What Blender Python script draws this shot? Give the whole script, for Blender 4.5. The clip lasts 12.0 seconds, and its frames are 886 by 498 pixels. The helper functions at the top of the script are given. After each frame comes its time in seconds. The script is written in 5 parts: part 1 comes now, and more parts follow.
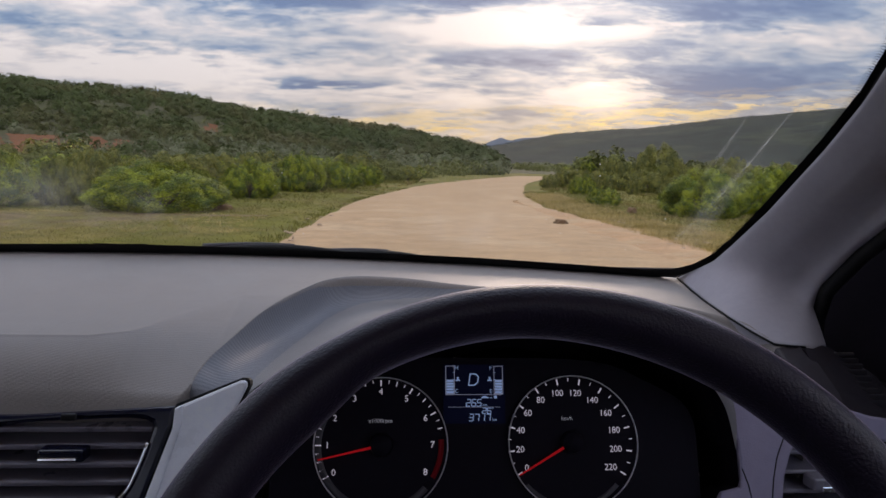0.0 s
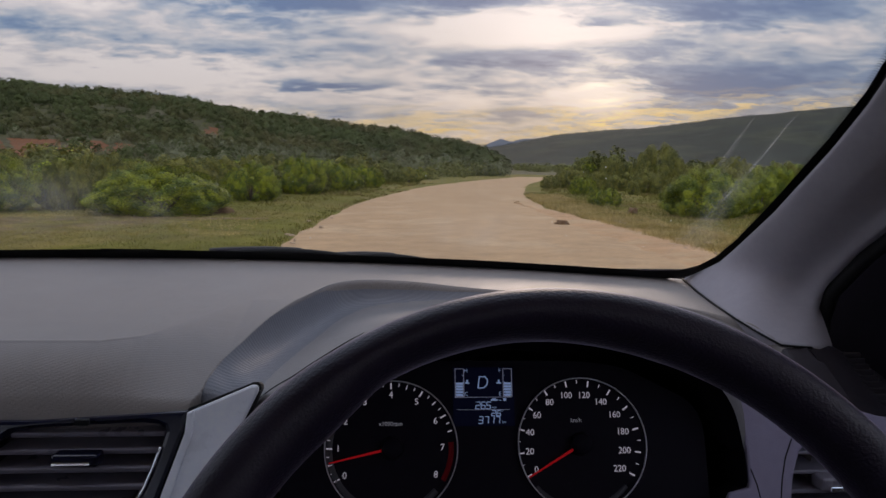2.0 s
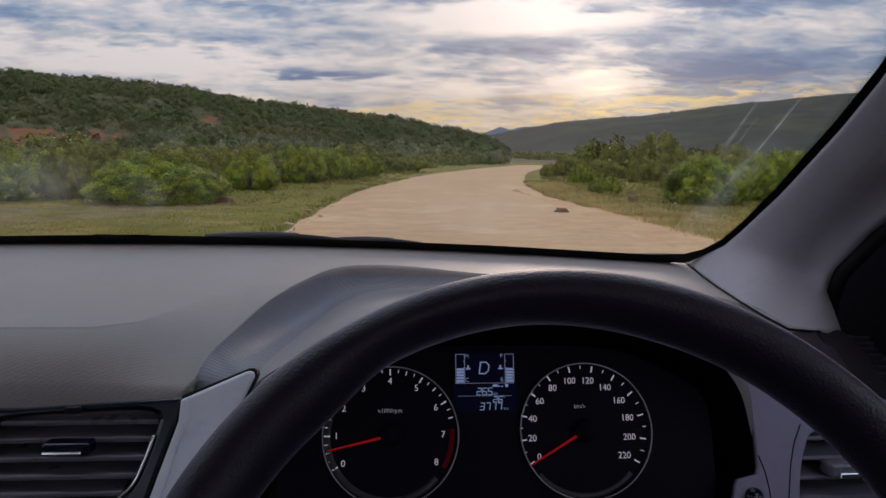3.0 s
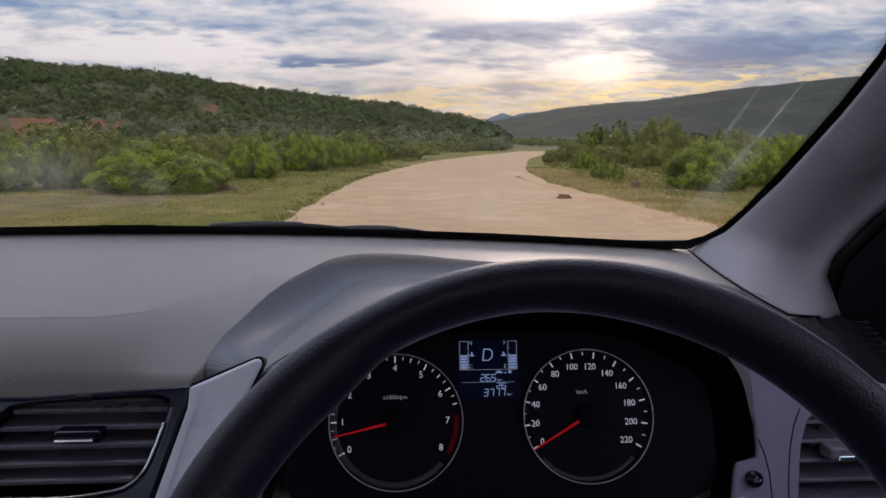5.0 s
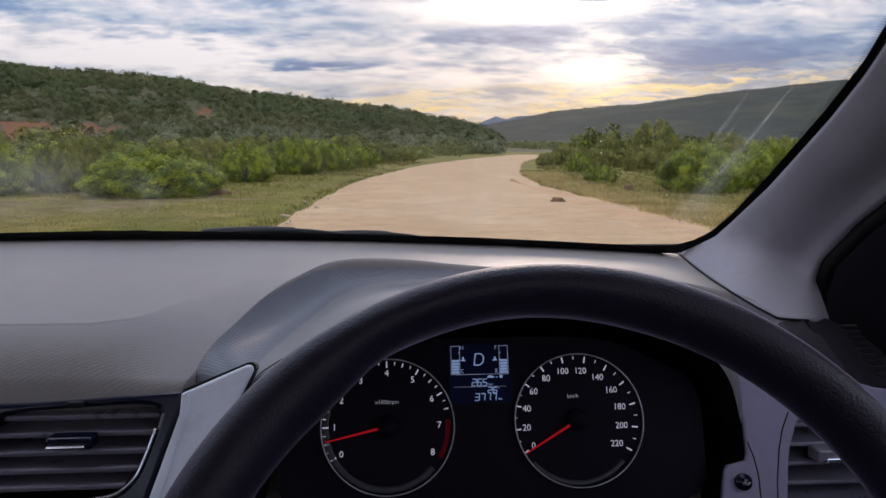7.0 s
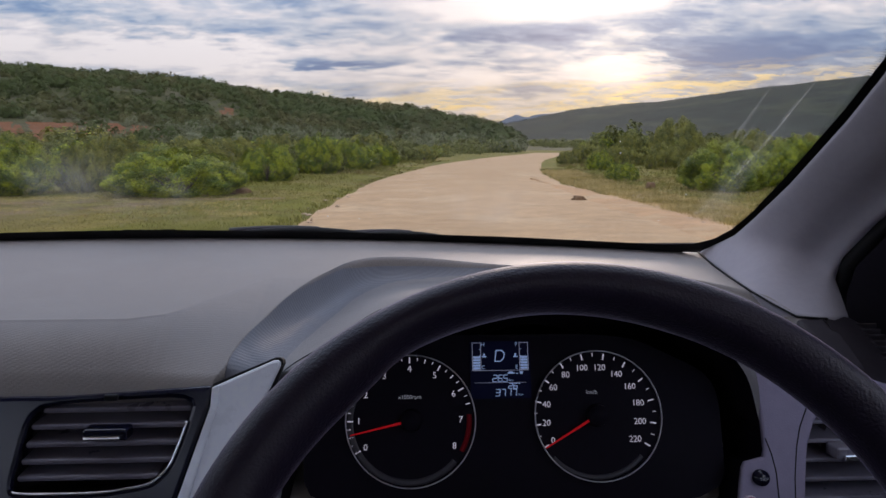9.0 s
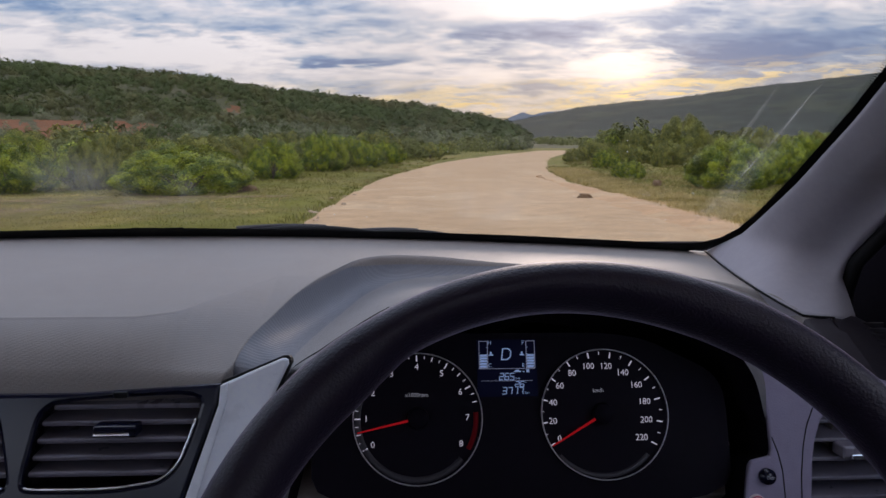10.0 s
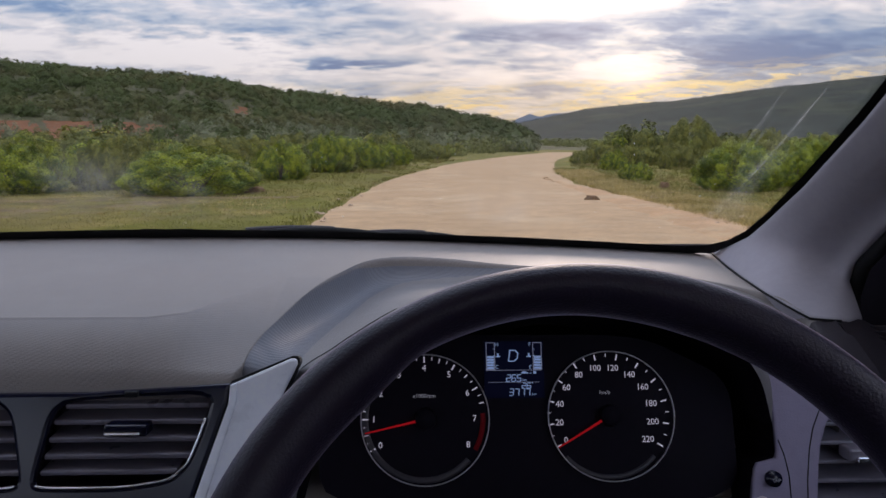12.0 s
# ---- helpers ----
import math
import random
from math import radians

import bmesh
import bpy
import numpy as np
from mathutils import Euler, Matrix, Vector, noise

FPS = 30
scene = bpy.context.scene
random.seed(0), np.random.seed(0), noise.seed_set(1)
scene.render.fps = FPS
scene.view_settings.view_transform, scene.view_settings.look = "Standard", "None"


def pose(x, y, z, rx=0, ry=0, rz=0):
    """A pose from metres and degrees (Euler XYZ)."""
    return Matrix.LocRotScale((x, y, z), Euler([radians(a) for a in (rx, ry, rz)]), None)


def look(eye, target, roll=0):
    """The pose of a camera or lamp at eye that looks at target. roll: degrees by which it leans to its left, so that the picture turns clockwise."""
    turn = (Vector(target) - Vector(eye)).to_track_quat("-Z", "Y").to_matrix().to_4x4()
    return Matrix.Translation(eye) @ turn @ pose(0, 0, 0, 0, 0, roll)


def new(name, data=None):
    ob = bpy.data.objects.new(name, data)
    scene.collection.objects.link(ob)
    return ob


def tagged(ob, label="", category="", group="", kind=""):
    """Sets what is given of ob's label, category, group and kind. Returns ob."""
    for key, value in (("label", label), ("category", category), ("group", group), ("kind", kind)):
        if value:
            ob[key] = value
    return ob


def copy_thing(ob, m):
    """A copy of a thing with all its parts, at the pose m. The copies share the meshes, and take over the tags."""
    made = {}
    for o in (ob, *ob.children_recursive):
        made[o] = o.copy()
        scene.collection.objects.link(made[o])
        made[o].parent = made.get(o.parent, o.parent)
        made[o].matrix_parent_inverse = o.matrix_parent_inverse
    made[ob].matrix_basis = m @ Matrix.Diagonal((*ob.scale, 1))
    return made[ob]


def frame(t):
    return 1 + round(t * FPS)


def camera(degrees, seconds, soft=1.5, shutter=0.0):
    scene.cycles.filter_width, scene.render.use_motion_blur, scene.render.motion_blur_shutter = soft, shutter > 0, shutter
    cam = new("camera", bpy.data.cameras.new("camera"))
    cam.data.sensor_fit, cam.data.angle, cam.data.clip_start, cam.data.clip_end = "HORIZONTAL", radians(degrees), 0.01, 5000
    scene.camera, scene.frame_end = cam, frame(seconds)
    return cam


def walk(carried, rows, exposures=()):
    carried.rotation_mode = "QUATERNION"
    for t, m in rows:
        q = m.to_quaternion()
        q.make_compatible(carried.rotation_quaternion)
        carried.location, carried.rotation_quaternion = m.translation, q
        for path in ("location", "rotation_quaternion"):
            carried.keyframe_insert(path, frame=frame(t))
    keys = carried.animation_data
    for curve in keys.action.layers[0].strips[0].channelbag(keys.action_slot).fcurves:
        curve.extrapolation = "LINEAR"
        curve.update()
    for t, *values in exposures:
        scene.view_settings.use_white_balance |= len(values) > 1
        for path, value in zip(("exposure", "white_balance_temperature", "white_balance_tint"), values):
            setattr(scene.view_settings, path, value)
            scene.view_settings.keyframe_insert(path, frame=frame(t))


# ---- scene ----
cam = camera(62.0, 12.0)
PATH = [
    (0, (-0.069, 0.051, 1.136), (0.088, 2.033, 0.915), 1.4),
    (0.5, (-0.07, 0.044, 1.137), (0.078, 2.027, 0.92), 1.1),
    (1, (-0.073, 0.042, 1.137), (0.073, 2.025, 0.92), 1.3),
    (1.5, (-0.074, 0.042, 1.139), (0.078, 2.024, 0.918), 1.2),
    (2, (-0.075, 0.048, 1.138), (0.079, 2.03, 0.921), 1.0),
    (2.5, (-0.073, 0.06, 1.134), (0.08, 2.041, 0.907), 0.9),
    (3, (-0.074, 0.062, 1.132), (0.081, 2.041, 0.884), 0.8),
    (5, (-0.075, 0.056, 1.134), (0.073, 2.031, 0.851), 0.4),
    (5.5, (-0.075, 0.056, 1.133), (0.071, 2.03, 0.849), 0.3),
    (6, (-0.077, 0.055, 1.127), (0.074, 2.028, 0.843), 0.8),
    (6.5, (-0.072, 0.057, 1.133), (0.09, 2.029, 0.842), 0.5),
    (7, (-0.073, 0.053, 1.136), (0.091, 2.028, 0.862), 0.3),
    (9, (-0.075, 0.04, 1.138), (0.034, 2.018, 0.86), 0.1),
    (9.5, (-0.075, 0.039, 1.139), (0.025, 2.017, 0.858), 0.2),
    (10, (-0.076, 0.038, 1.139), (0.017, 2.015, 0.855), 0.1),
    (10.5, (-0.076, 0.038, 1.14), (0.012, 2.015, 0.853), 0.1),
    (11, (-0.077, 0.036, 1.141), (0.008, 2.014, 0.859), 0.1),
    (11.5, (-0.076, 0.035, 1.14), (0.002, 2.014, 0.862), 0.2),
    (12, (-0.077, 0.034, 1.14), (-0.002, 2.012, 0.86), 0.2),
]
walk(cam, [(t, look(eye, target, roll)) for t, eye, target, roll in PATH],
     [(t, stops, float(np.interp(t, (0, 2.5, 5, 7, 12), (6850, 6850, 6700, 6600, 6550))), 23) for t, stops in ((0, -0.20), (0.5, -0.26), (1.5, -0.46), (2.5, -0.54), (3.0, -0.38), (5.0, -0.16), (5.5, -0.20), (6.0, -0.20), (6.5, -0.02), (7.0, 0.0), (9.0, -0.12), (12.0, -0.12))])

# ---------------------------------------------------------------- light
SUN_AZ, SUN_EL = 12.0, 10.0          # degrees right of straight ahead, above the horizon


CLOUD_BANKS = (
    (-5.3, 11.9, 5.2, 0.85, 0.28), (7.0, 12.4, 5.3, 0.75, 0.26), (25.1, 11.5, 6.4, 1.6, 0.24), (16.2, 10.9, 1.9, 0.38, 0.20), (8.0, 8.4, 4.6, 0.55, 0.13),
    (18.3, 8.7, 5.8, 0.85, 0.12), (25.7, 6.6, 8.2, 1.35, 0.28), (-4.6, 6.0, 4.4, 0.34, 0.28), (-23.4, 9.2, 6.2, 0.9, 0.09), (-13.8, 8.3, 5.6, 0.8, 0.10),
    (9.8, 4.3, 2.6, 0.44, 0.14), (-16.0, 12.4, 7.0, 0.6, 0.10), (9.5, 10.5, 8.5, 1.25, -0.30), (17.8, 10.3, 3.0, 0.6, -0.14), (16.3, 5.6, 2.6, 0.75, -0.36), (3.7, 5.2, 7.9, 0.61, -0.14),
    (-17.0, 6.6, 12.5, 0.9, -0.17), (-22.0, 5.9, 9.0, 0.9, -0.16), (-24.0, 10.6, 6.2, 0.45, -0.10), (-18.0, 9.3, 11.0, 2.6, -0.07), (27.7, 9.5, 2.4, 0.56, -0.10),
)


def build_world():
    world = bpy.data.worlds.new("evening_sky")
    scene.world = world
    world.use_nodes = True
    nt = world.node_tree
    nt.nodes.clear()
    N, L = nt.nodes.new, nt.links.new

    def val(op, a, b=None, c=None, clamp=False):
        n = N("ShaderNodeMath")
        n.operation, n.use_clamp = op, clamp
        for i, v in enumerate((a, b, c)):
            if v is None:
                continue
            if isinstance(v, (int, float)):
                n.inputs[i].default_value = v
            else:
                L(v, n.inputs[i])
        return n.outputs[0]

    def mixc(fac, a, b, mode="MIX"):
        n = N("ShaderNodeMix")
        n.data_type, n.blend_type, n.clamp_factor = "RGBA", mode, True
        for sock, v in ((n.inputs[0], fac), (n.inputs[6], a), (n.inputs[7], b)):
            if isinstance(v, (int, float)):
                sock.default_value = v
            elif isinstance(v, tuple):
                sock.default_value = (*v, 1)
            else:
                L(v, sock)
        return n.outputs[2]

    tc = N("ShaderNodeTexCoord")
    sep = N("ShaderNodeSeparateXYZ")
    L(tc.outputs["Generated"], sep.inputs[0])
    x, y, z = sep.outputs
    zc = val("MAXIMUM", z, 0.0)
    den = val("ADD", zc, 0.20)
    comb = N("ShaderNodeCombineXYZ")
    L(val("DIVIDE", x, den), comb.inputs[0])
    L(val("DIVIDE", y, den), comb.inputs[1])

    def clouds(scale, detail, rough, dist, off, squash=1.0):
        mp = N("ShaderNodeMapping")
        mp.inputs["Location"].default_value = (off, off * 0.7, off * 0.3)
        mp.inputs["Scale"].default_value = (scale, scale * squash, 1)
        L(comb.outputs[0], mp.inputs[0])
        n = N("ShaderNodeTexNoise")
        n.inputs["Scale"].default_value = 1.0
        n.inputs["Detail"].default_value = detail
        n.inputs["Roughness"].default_value = rough
        n.inputs["Distortion"].default_value = dist
        L(mp.outputs[0], n.inputs["Vector"])
        return n.outputs["Fac"]

    sky = N("ShaderNodeTexSky")
    sky.sky_type, sky.sun_disc = "NISHITA", False
    sky.sun_elevation, sky.sun_rotation = radians(SUN_EL), radians(SUN_AZ)
    sky.altitude, sky.air_density, sky.dust_density, sky.ozone_density = 100, 1.0, 1.6, 1.0
    clear = mixc(1.0, sky.outputs[0], (0.105, 0.105, 0.105), "MULTIPLY")

    # angle to the hidden sun
    s = (math.sin(radians(SUN_AZ)) * math.cos(radians(SUN_EL)), math.cos(radians(SUN_AZ)) * math.cos(radians(SUN_EL)), math.sin(radians(SUN_EL)))
    dot = N("ShaderNodeVectorMath")
    dot.operation = "DOT_PRODUCT"
    L(tc.outputs["Generated"], dot.inputs[0])
    dot.inputs[1].default_value = s
    cosang = val("MAXIMUM", dot.outputs["Value"], 0.0)
    wide = val("POWER", cosang, 14.0)
    tight = val("POWER", cosang, 120.0)

    big = clouds(1.25, 5.0, 0.58, 0.5, 3.1, 1.35)
    fine = clouds(4.2, 8.0, 0.64, 0.25, 11.7, 1.6)
    wisp = clouds(9.0, 3.5, 0.55, 0.3, 5.3, 1.4)
    dens = val("ADD", val("ADD", val("MULTIPLY", big, 0.50), val("MULTIPLY", fine, 0.48)), val("MULTIPLY", val("SUBTRACT", wisp, 0.47), 0.34))
    # the larger cloud banks and gaps ahead: azimuth, elevation, half widths in degrees, thickness
    wob = val("MULTIPLY", val("SUBTRACT", fine, 0.5), 5.0)
    az = val("ADD", val("MULTIPLY", val("ARCTAN2", x, y), 57.2958), val("MULTIPLY", wob, 1.4))
    el = val("ADD", val("MULTIPLY", val("ARCSINE", z), 57.2958), val("MULTIPLY", wob, 0.45))
    dens = val("ADD", 0.50, val("MULTIPLY", val("SUBTRACT", dens, 0.49), 0.85))
    for a, e, wa, we, amp in CLOUD_BANKS:
        qa, qe = val("DIVIDE", val("SUBTRACT", az, a), wa), val("DIVIDE", val("SUBTRACT", el, e), we)
        q = val("ADD", val("MULTIPLY", qa, qa), val("MULTIPLY", qe, qe))
        dens = val("ADD", dens, val("MULTIPLY", val("EXPONENT", val("MULTIPLY", q, -1.0)), amp))
    ramp = N("ShaderNodeValToRGB")
    L(dens, ramp.inputs[0])
    cr = ramp.color_ramp
    cr.elements[0].position, cr.elements[0].color = 0.36, (0.93, 0.95, 0.95, 1)
    cr.elements[1].position, cr.elements[1].color = 0.70, (0.13, 0.25, 0.47, 1)
    for pos, col in ((0.44, (0.74, 0.78, 0.82, 1)), (0.51, (0.49, 0.60, 0.71, 1)), (0.585, (0.24, 0.38, 0.58, 1))):
        e = cr.elements.new(pos)
        e.color = col
    cloudy = mixc(0.95, clear, ramp.outputs[0])
    # brightening towards the sun, warm close to the horizon
    low = val("POWER", val("SUBTRACT", 1.0, zc, clamp=True), 12.0)
    thin = val("SUBTRACT", 1.0, val("MULTIPLY", val("SUBTRACT", dens, 0.42), 3.2), clamp=True)
    glow = mixc(low, (1.0, 0.97, 0.92), (1.0, 0.78, 0.40))
    amt = val("MULTIPLY", val("ADD", val("MULTIPLY", wide, 0.05), val("MULTIPLY", tight, 0.18)), thin)
    lit = mixc(1.0, cloudy, mixc(amt, (0, 0, 0), glow), "ADD")
    # golden streaks low over the far ridge
    band = N("ShaderNodeCombineXYZ")
    L(val("MULTIPLY", az, 0.16), band.inputs[0])
    L(val("MULTIPLY", val("ADD", el, val("MULTIPLY", az, -0.035)), 2.1), band.inputs[1])
    sn = N("ShaderNodeTexNoise")
    sn.inputs["Scale"].default_value, sn.inputs["Detail"].default_value, sn.inputs["Roughness"].default_value, sn.inputs["Distortion"].default_value = 1.0, 6.0, 0.62, 0.5
    L(band.outputs[0], sn.inputs["Vector"])
    streak = val("MULTIPLY", val("SUBTRACT", sn.outputs["Fac"], 0.47), 9.0, clamp=True)
    wel = val("DIVIDE", val("SUBTRACT", val("SUBTRACT", el, val("MULTIPLY", val("MAXIMUM", az, 0.0), 0.055)), 2.6), 1.35)
    wel = val("EXPONENT", val("MULTIPLY", val("MULTIPLY", wel, wel), -1.0))
    warm = val("MULTIPLY", val("MULTIPLY", wel, val("POWER", cosang, 9.0)), val("MULTIPLY", streak, 0.95))
    lit = mixc(warm, lit, (1.45, 1.08, 0.36))
    soft = val("MULTIPLY", val("MULTIPLY", wel, val("POWER", cosang, 9.0)), 0.30)
    lit = mixc(soft, lit, (1.0, 0.84, 0.52))
    # where the low light breaks through above the ridge
    gap = N("ShaderNodeVectorMath")
    gap.operation = "DOT_PRODUCT"
    L(tc.outputs["Generated"], gap.inputs[0])
    gap.inputs[1].default_value = (math.sin(radians(16.4)) * math.cos(radians(5.5)), math.cos(radians(16.4)) * math.cos(radians(5.5)), math.sin(radians(5.5)))
    near = val("MAXIMUM", gap.outputs["Value"], 0.0)
    burst = val("MULTIPLY", val("ADD", val("MULTIPLY", val("POWER", near, 2600.0), 0.55), val("MULTIPLY", val("POWER", near, 320.0), 0.13)), val("ADD", 0.25, val("MULTIPLY", streak, 0.75)))
    lit = mixc(1.0, lit, mixc(burst, (0, 0, 0), (1.0, 0.84, 0.46)), "ADD")
    # pale strip above the horizon
    haze = val("MULTIPLY", val("POWER", val("SUBTRACT", 1.0, zc, clamp=True), 26.0), 0.12)
    lit = mixc(haze, lit, (0.78, 0.81, 0.84))
    # an overcast sky grows brighter towards the zenith
    gain = val("ADD", 0.70, val("MULTIPLY", zc, 1.9))
    # clouds opposite the low sun are lit from the front
    gain = val("ADD", gain, val("MULTIPLY", val("MAXIMUM", val("MULTIPLY", dot.outputs["Value"], -1.0), 0.0), 0.85))
    both = N("ShaderNodeVectorMath")
    both.operation = "SCALE"
    L(lit, both.inputs[0])
    L(gain, both.inputs["Scale"])
    lit = both.outputs[0]
    bg = N("ShaderNodeBackground")
    L(lit, bg.inputs["Color"])
    bg.inputs["Strength"].default_value = 1.0
    out = N("ShaderNodeOutputWorld")
    L(bg.outputs[0], out.inputs["Surface"])


build_world()
sun = new("sun", bpy.data.lights.new("sun", "SUN"))
sun.data.energy, sun.data.angle, sun.data.color = 1.15, radians(14), (1.0, 0.86, 0.68)
sun.matrix_world = look((200 * math.sin(radians(SUN_AZ)), 200 * math.cos(radians(SUN_AZ)), 200 * math.tan(radians(SUN_EL + 6))), (0, 0, 0))
scene.view_settings.exposure = 0.0


# ---------------------------------------------------------------- materials
def rgb(r, g, b):
    return (r, g, b, 1)


def material(name, color, rough=0.6, metal=0.0, vary=0.12, scale=8.0, grain=0.0, grain_scale=400.0, spec=0.5, second=None, second_at=0.55,
             second_scale=3.0, island=0.0, coords="Object", stretch=(1, 1, 1), coat=0.0, rough_vary=0.08):
    """A surface with variation at two scales, an optional second colour in patches and a fine bump."""
    m = bpy.data.materials.new(name)
    m.use_nodes = True
    nt = m.node_tree
    N, L = nt.nodes.new, nt.links.new
    bsdf = nt.nodes["Principled BSDF"]
    tc, mp = N("ShaderNodeTexCoord"), N("ShaderNodeMapping")
    L(tc.outputs[coords], mp.inputs[0])
    mp.inputs["Scale"].default_value = stretch

    def noise_tex(sc, detail=6.0, ro=0.6):
        n = N("ShaderNodeTexNoise")
        n.inputs["Scale"].default_value, n.inputs["Detail"].default_value, n.inputs["Roughness"].default_value = sc, detail, ro
        L(mp.outputs[0], n.inputs["Vector"])
        return n.outputs["Fac"]

    def mul(a, b):
        n = N("ShaderNodeMix")
        n.data_type, n.blend_type = "RGBA", "MULTIPLY"
        n.inputs[0].default_value = 1
        L(a, n.inputs[6])
        L(b, n.inputs[7])
        return n.outputs[2]

    def span(fac, lo, hi):
        n = N("ShaderNodeMapRange")
        n.inputs["From Min"].default_value, n.inputs["From Max"].default_value = 0.3, 0.7
        n.inputs["To Min"].default_value, n.inputs["To Max"].default_value = lo, hi
        L(fac, n.inputs[0])
        return n.outputs[0]

    base = N("ShaderNodeRGB")
    base.outputs[0].default_value = color
    col = base.outputs[0]
    if second:
        r = N("ShaderNodeMapRange")
        r.interpolation_type = "SMOOTHSTEP"
        r.inputs["From Min"].default_value, r.inputs["From Max"].default_value = second_at - 0.07, second_at + 0.07
        L(noise_tex(second_scale, 9.0, 0.65), r.inputs[0])
        mx = N("ShaderNodeMix")
        mx.data_type = "RGBA"
        L(r.outputs[0], mx.inputs[0])
        L(col, mx.inputs[6])
        mx.inputs[7].default_value = second
        col = mx.outputs[2]
    coarse, small = noise_tex(scale), noise_tex(scale * 7.3)
    col = mul(col, span(coarse, 1 - vary, 1 + vary))
    col = mul(col, span(small, 1 - vary * 0.7, 1 + vary * 0.7))
    if island:
        g = N("ShaderNodeNewGeometry")
        r = N("ShaderNodeMapRange")
        r.inputs["To Min"].default_value, r.inputs["To Max"].default_value = 1 - island, 1 + island
        L(g.outputs["Random Per Island"], r.inputs[0])
        col = mul(col, r.outputs[0])
    L(col, bsdf.inputs["Base Color"])
    L(span(coarse, max(0.0, rough - rough_vary), min(1.0, rough + rough_vary)), bsdf.inputs["Roughness"])
    bsdf.inputs["Metallic"].default_value = metal
    bsdf.inputs["Specular IOR Level"].default_value = spec
    bsdf.inputs["Coat Weight"].default_value = coat
    if grain:
        b = N("ShaderNodeBump")
        b.inputs["Strength"].default_value, b.inputs["Distance"].default_value = min(1.0, grain), 0.6 / grain_scale
        L(noise_tex(grain_scale, 2.0, 0.5), b.inputs["Height"])
        L(b.outputs[0], bsdf.inputs["Normal"])
    return m


def ribbed(m, pitch=0.0024, depth=0.00009, turn=68):
    """Adds the fine diagonal ribs of moulded plastic to a surface."""
    nt = m.node_tree
    N, L = nt.nodes.new, nt.links.new
    bsdf = nt.nodes["Principled BSDF"]
    tc, w, b = N("ShaderNodeTexCoord"), N("ShaderNodeTexWave"), N("ShaderNodeBump")
    mp = N("ShaderNodeMapping")
    mp.inputs["Rotation"].default_value = (0, 0, radians(turn))
    L(tc.outputs["Object"], mp.inputs[0])
    L(mp.outputs[0], w.inputs["Vector"])
    w.bands_direction = "X"
    w.inputs["Scale"].default_value, w.inputs["Distortion"].default_value = 0.314 / pitch, 0.15
    b.inputs["Strength"].default_value, b.inputs["Distance"].default_value = 0.7, depth
    L(w.outputs["Fac"], b.inputs["Height"])
    old = bsdf.inputs["Normal"].links[0].from_socket
    L(old, b.inputs["Normal"])
    L(b.outputs[0], bsdf.inputs["Normal"])
    return m


def glowing(name, color, strength):
    m = bpy.data.materials.new(name)
    m.use_nodes = True
    b = m.node_tree.nodes["Principled BSDF"]
    b.inputs["Base Color"].default_value = (*[c * 0.5 for c in color], 1)
    b.inputs["Emission Color"].default_value = (*color, 1)
    b.inputs["Emission Strength"].default_value = strength
    b.inputs["Roughness"].default_value = 0.5
    b.inputs["Specular IOR Level"].default_value = 0.1
    return m


def leafy(m, share=0.4):
    """Lets light shine through thin leaves."""
    nt = m.node_tree
    N, L = nt.nodes.new, nt.links.new
    bsdf, out = nt.nodes["Principled BSDF"], nt.nodes["Material Output"]
    tr, mx = N("ShaderNodeBsdfTranslucent"), N("ShaderNodeMixShader")
    L(bsdf.inputs["Base Color"].links[0].from_socket, tr.inputs[0])
    mx.inputs[0].default_value = share
    L(bsdf.outputs[0], mx.inputs[1])
    L(tr.outputs[0], mx.inputs[2])
    L(mx.outputs[0], out.inputs[0])
    return m


def pane_material(name, tint, dust=0.0):
    """Clear glass: see-through, glossy by Fresnel, with a thin film of dust."""
    m = bpy.data.materials.new(name)
    m.use_nodes = True
    nt = m.node_tree
    nt.nodes.clear()
    N, L = nt.nodes.new, nt.links.new
    tr, gl, df = N("ShaderNodeBsdfTransparent"), N("ShaderNodeBsdfGlossy"), N("ShaderNodeBsdfDiffuse")
    tr.inputs[0].default_value = (*tint, 1)
    gl.inputs["Roughness"].default_value = 0.02
    fr = N("ShaderNodeFresnel")
    fr.inputs["IOR"].default_value = 1.22
    mx = N("ShaderNodeMixShader")
    L(fr.outputs[0], mx.inputs[0])
    L(tr.outputs[0], mx.inputs[1])
    L(gl.outputs[0], mx.inputs[2])
    last = mx.outputs[0]
    if dust:
        tc, n = N("ShaderNodeTexCoord"), N("ShaderNodeTexNoise")
        L(tc.outputs["Object"], n.inputs["Vector"])
        n.inputs["Scale"].default_value, n.inputs["Detail"].default_value = 5.0, 8.0
        r = N("ShaderNodeMapRange")
        r.inputs["From Min"].default_value, r.inputs["From Max"].default_value = 0.44, 0.72
        r.inputs["To Max"].default_value = dust
        L(n.outputs["Fac"], r.inputs[0])
        df.inputs[0].default_value = (0.6, 0.56, 0.5, 1)
        m2 = N("ShaderNodeMixShader")
        L(r.outputs[0], m2.inputs[0])
        L(last, m2.inputs[1])
        L(df.outputs[0], m2.inputs[2])
        last = m2.outputs[0]
    out = N("ShaderNodeOutputMaterial")
    L(last, out.inputs[0])
    return m


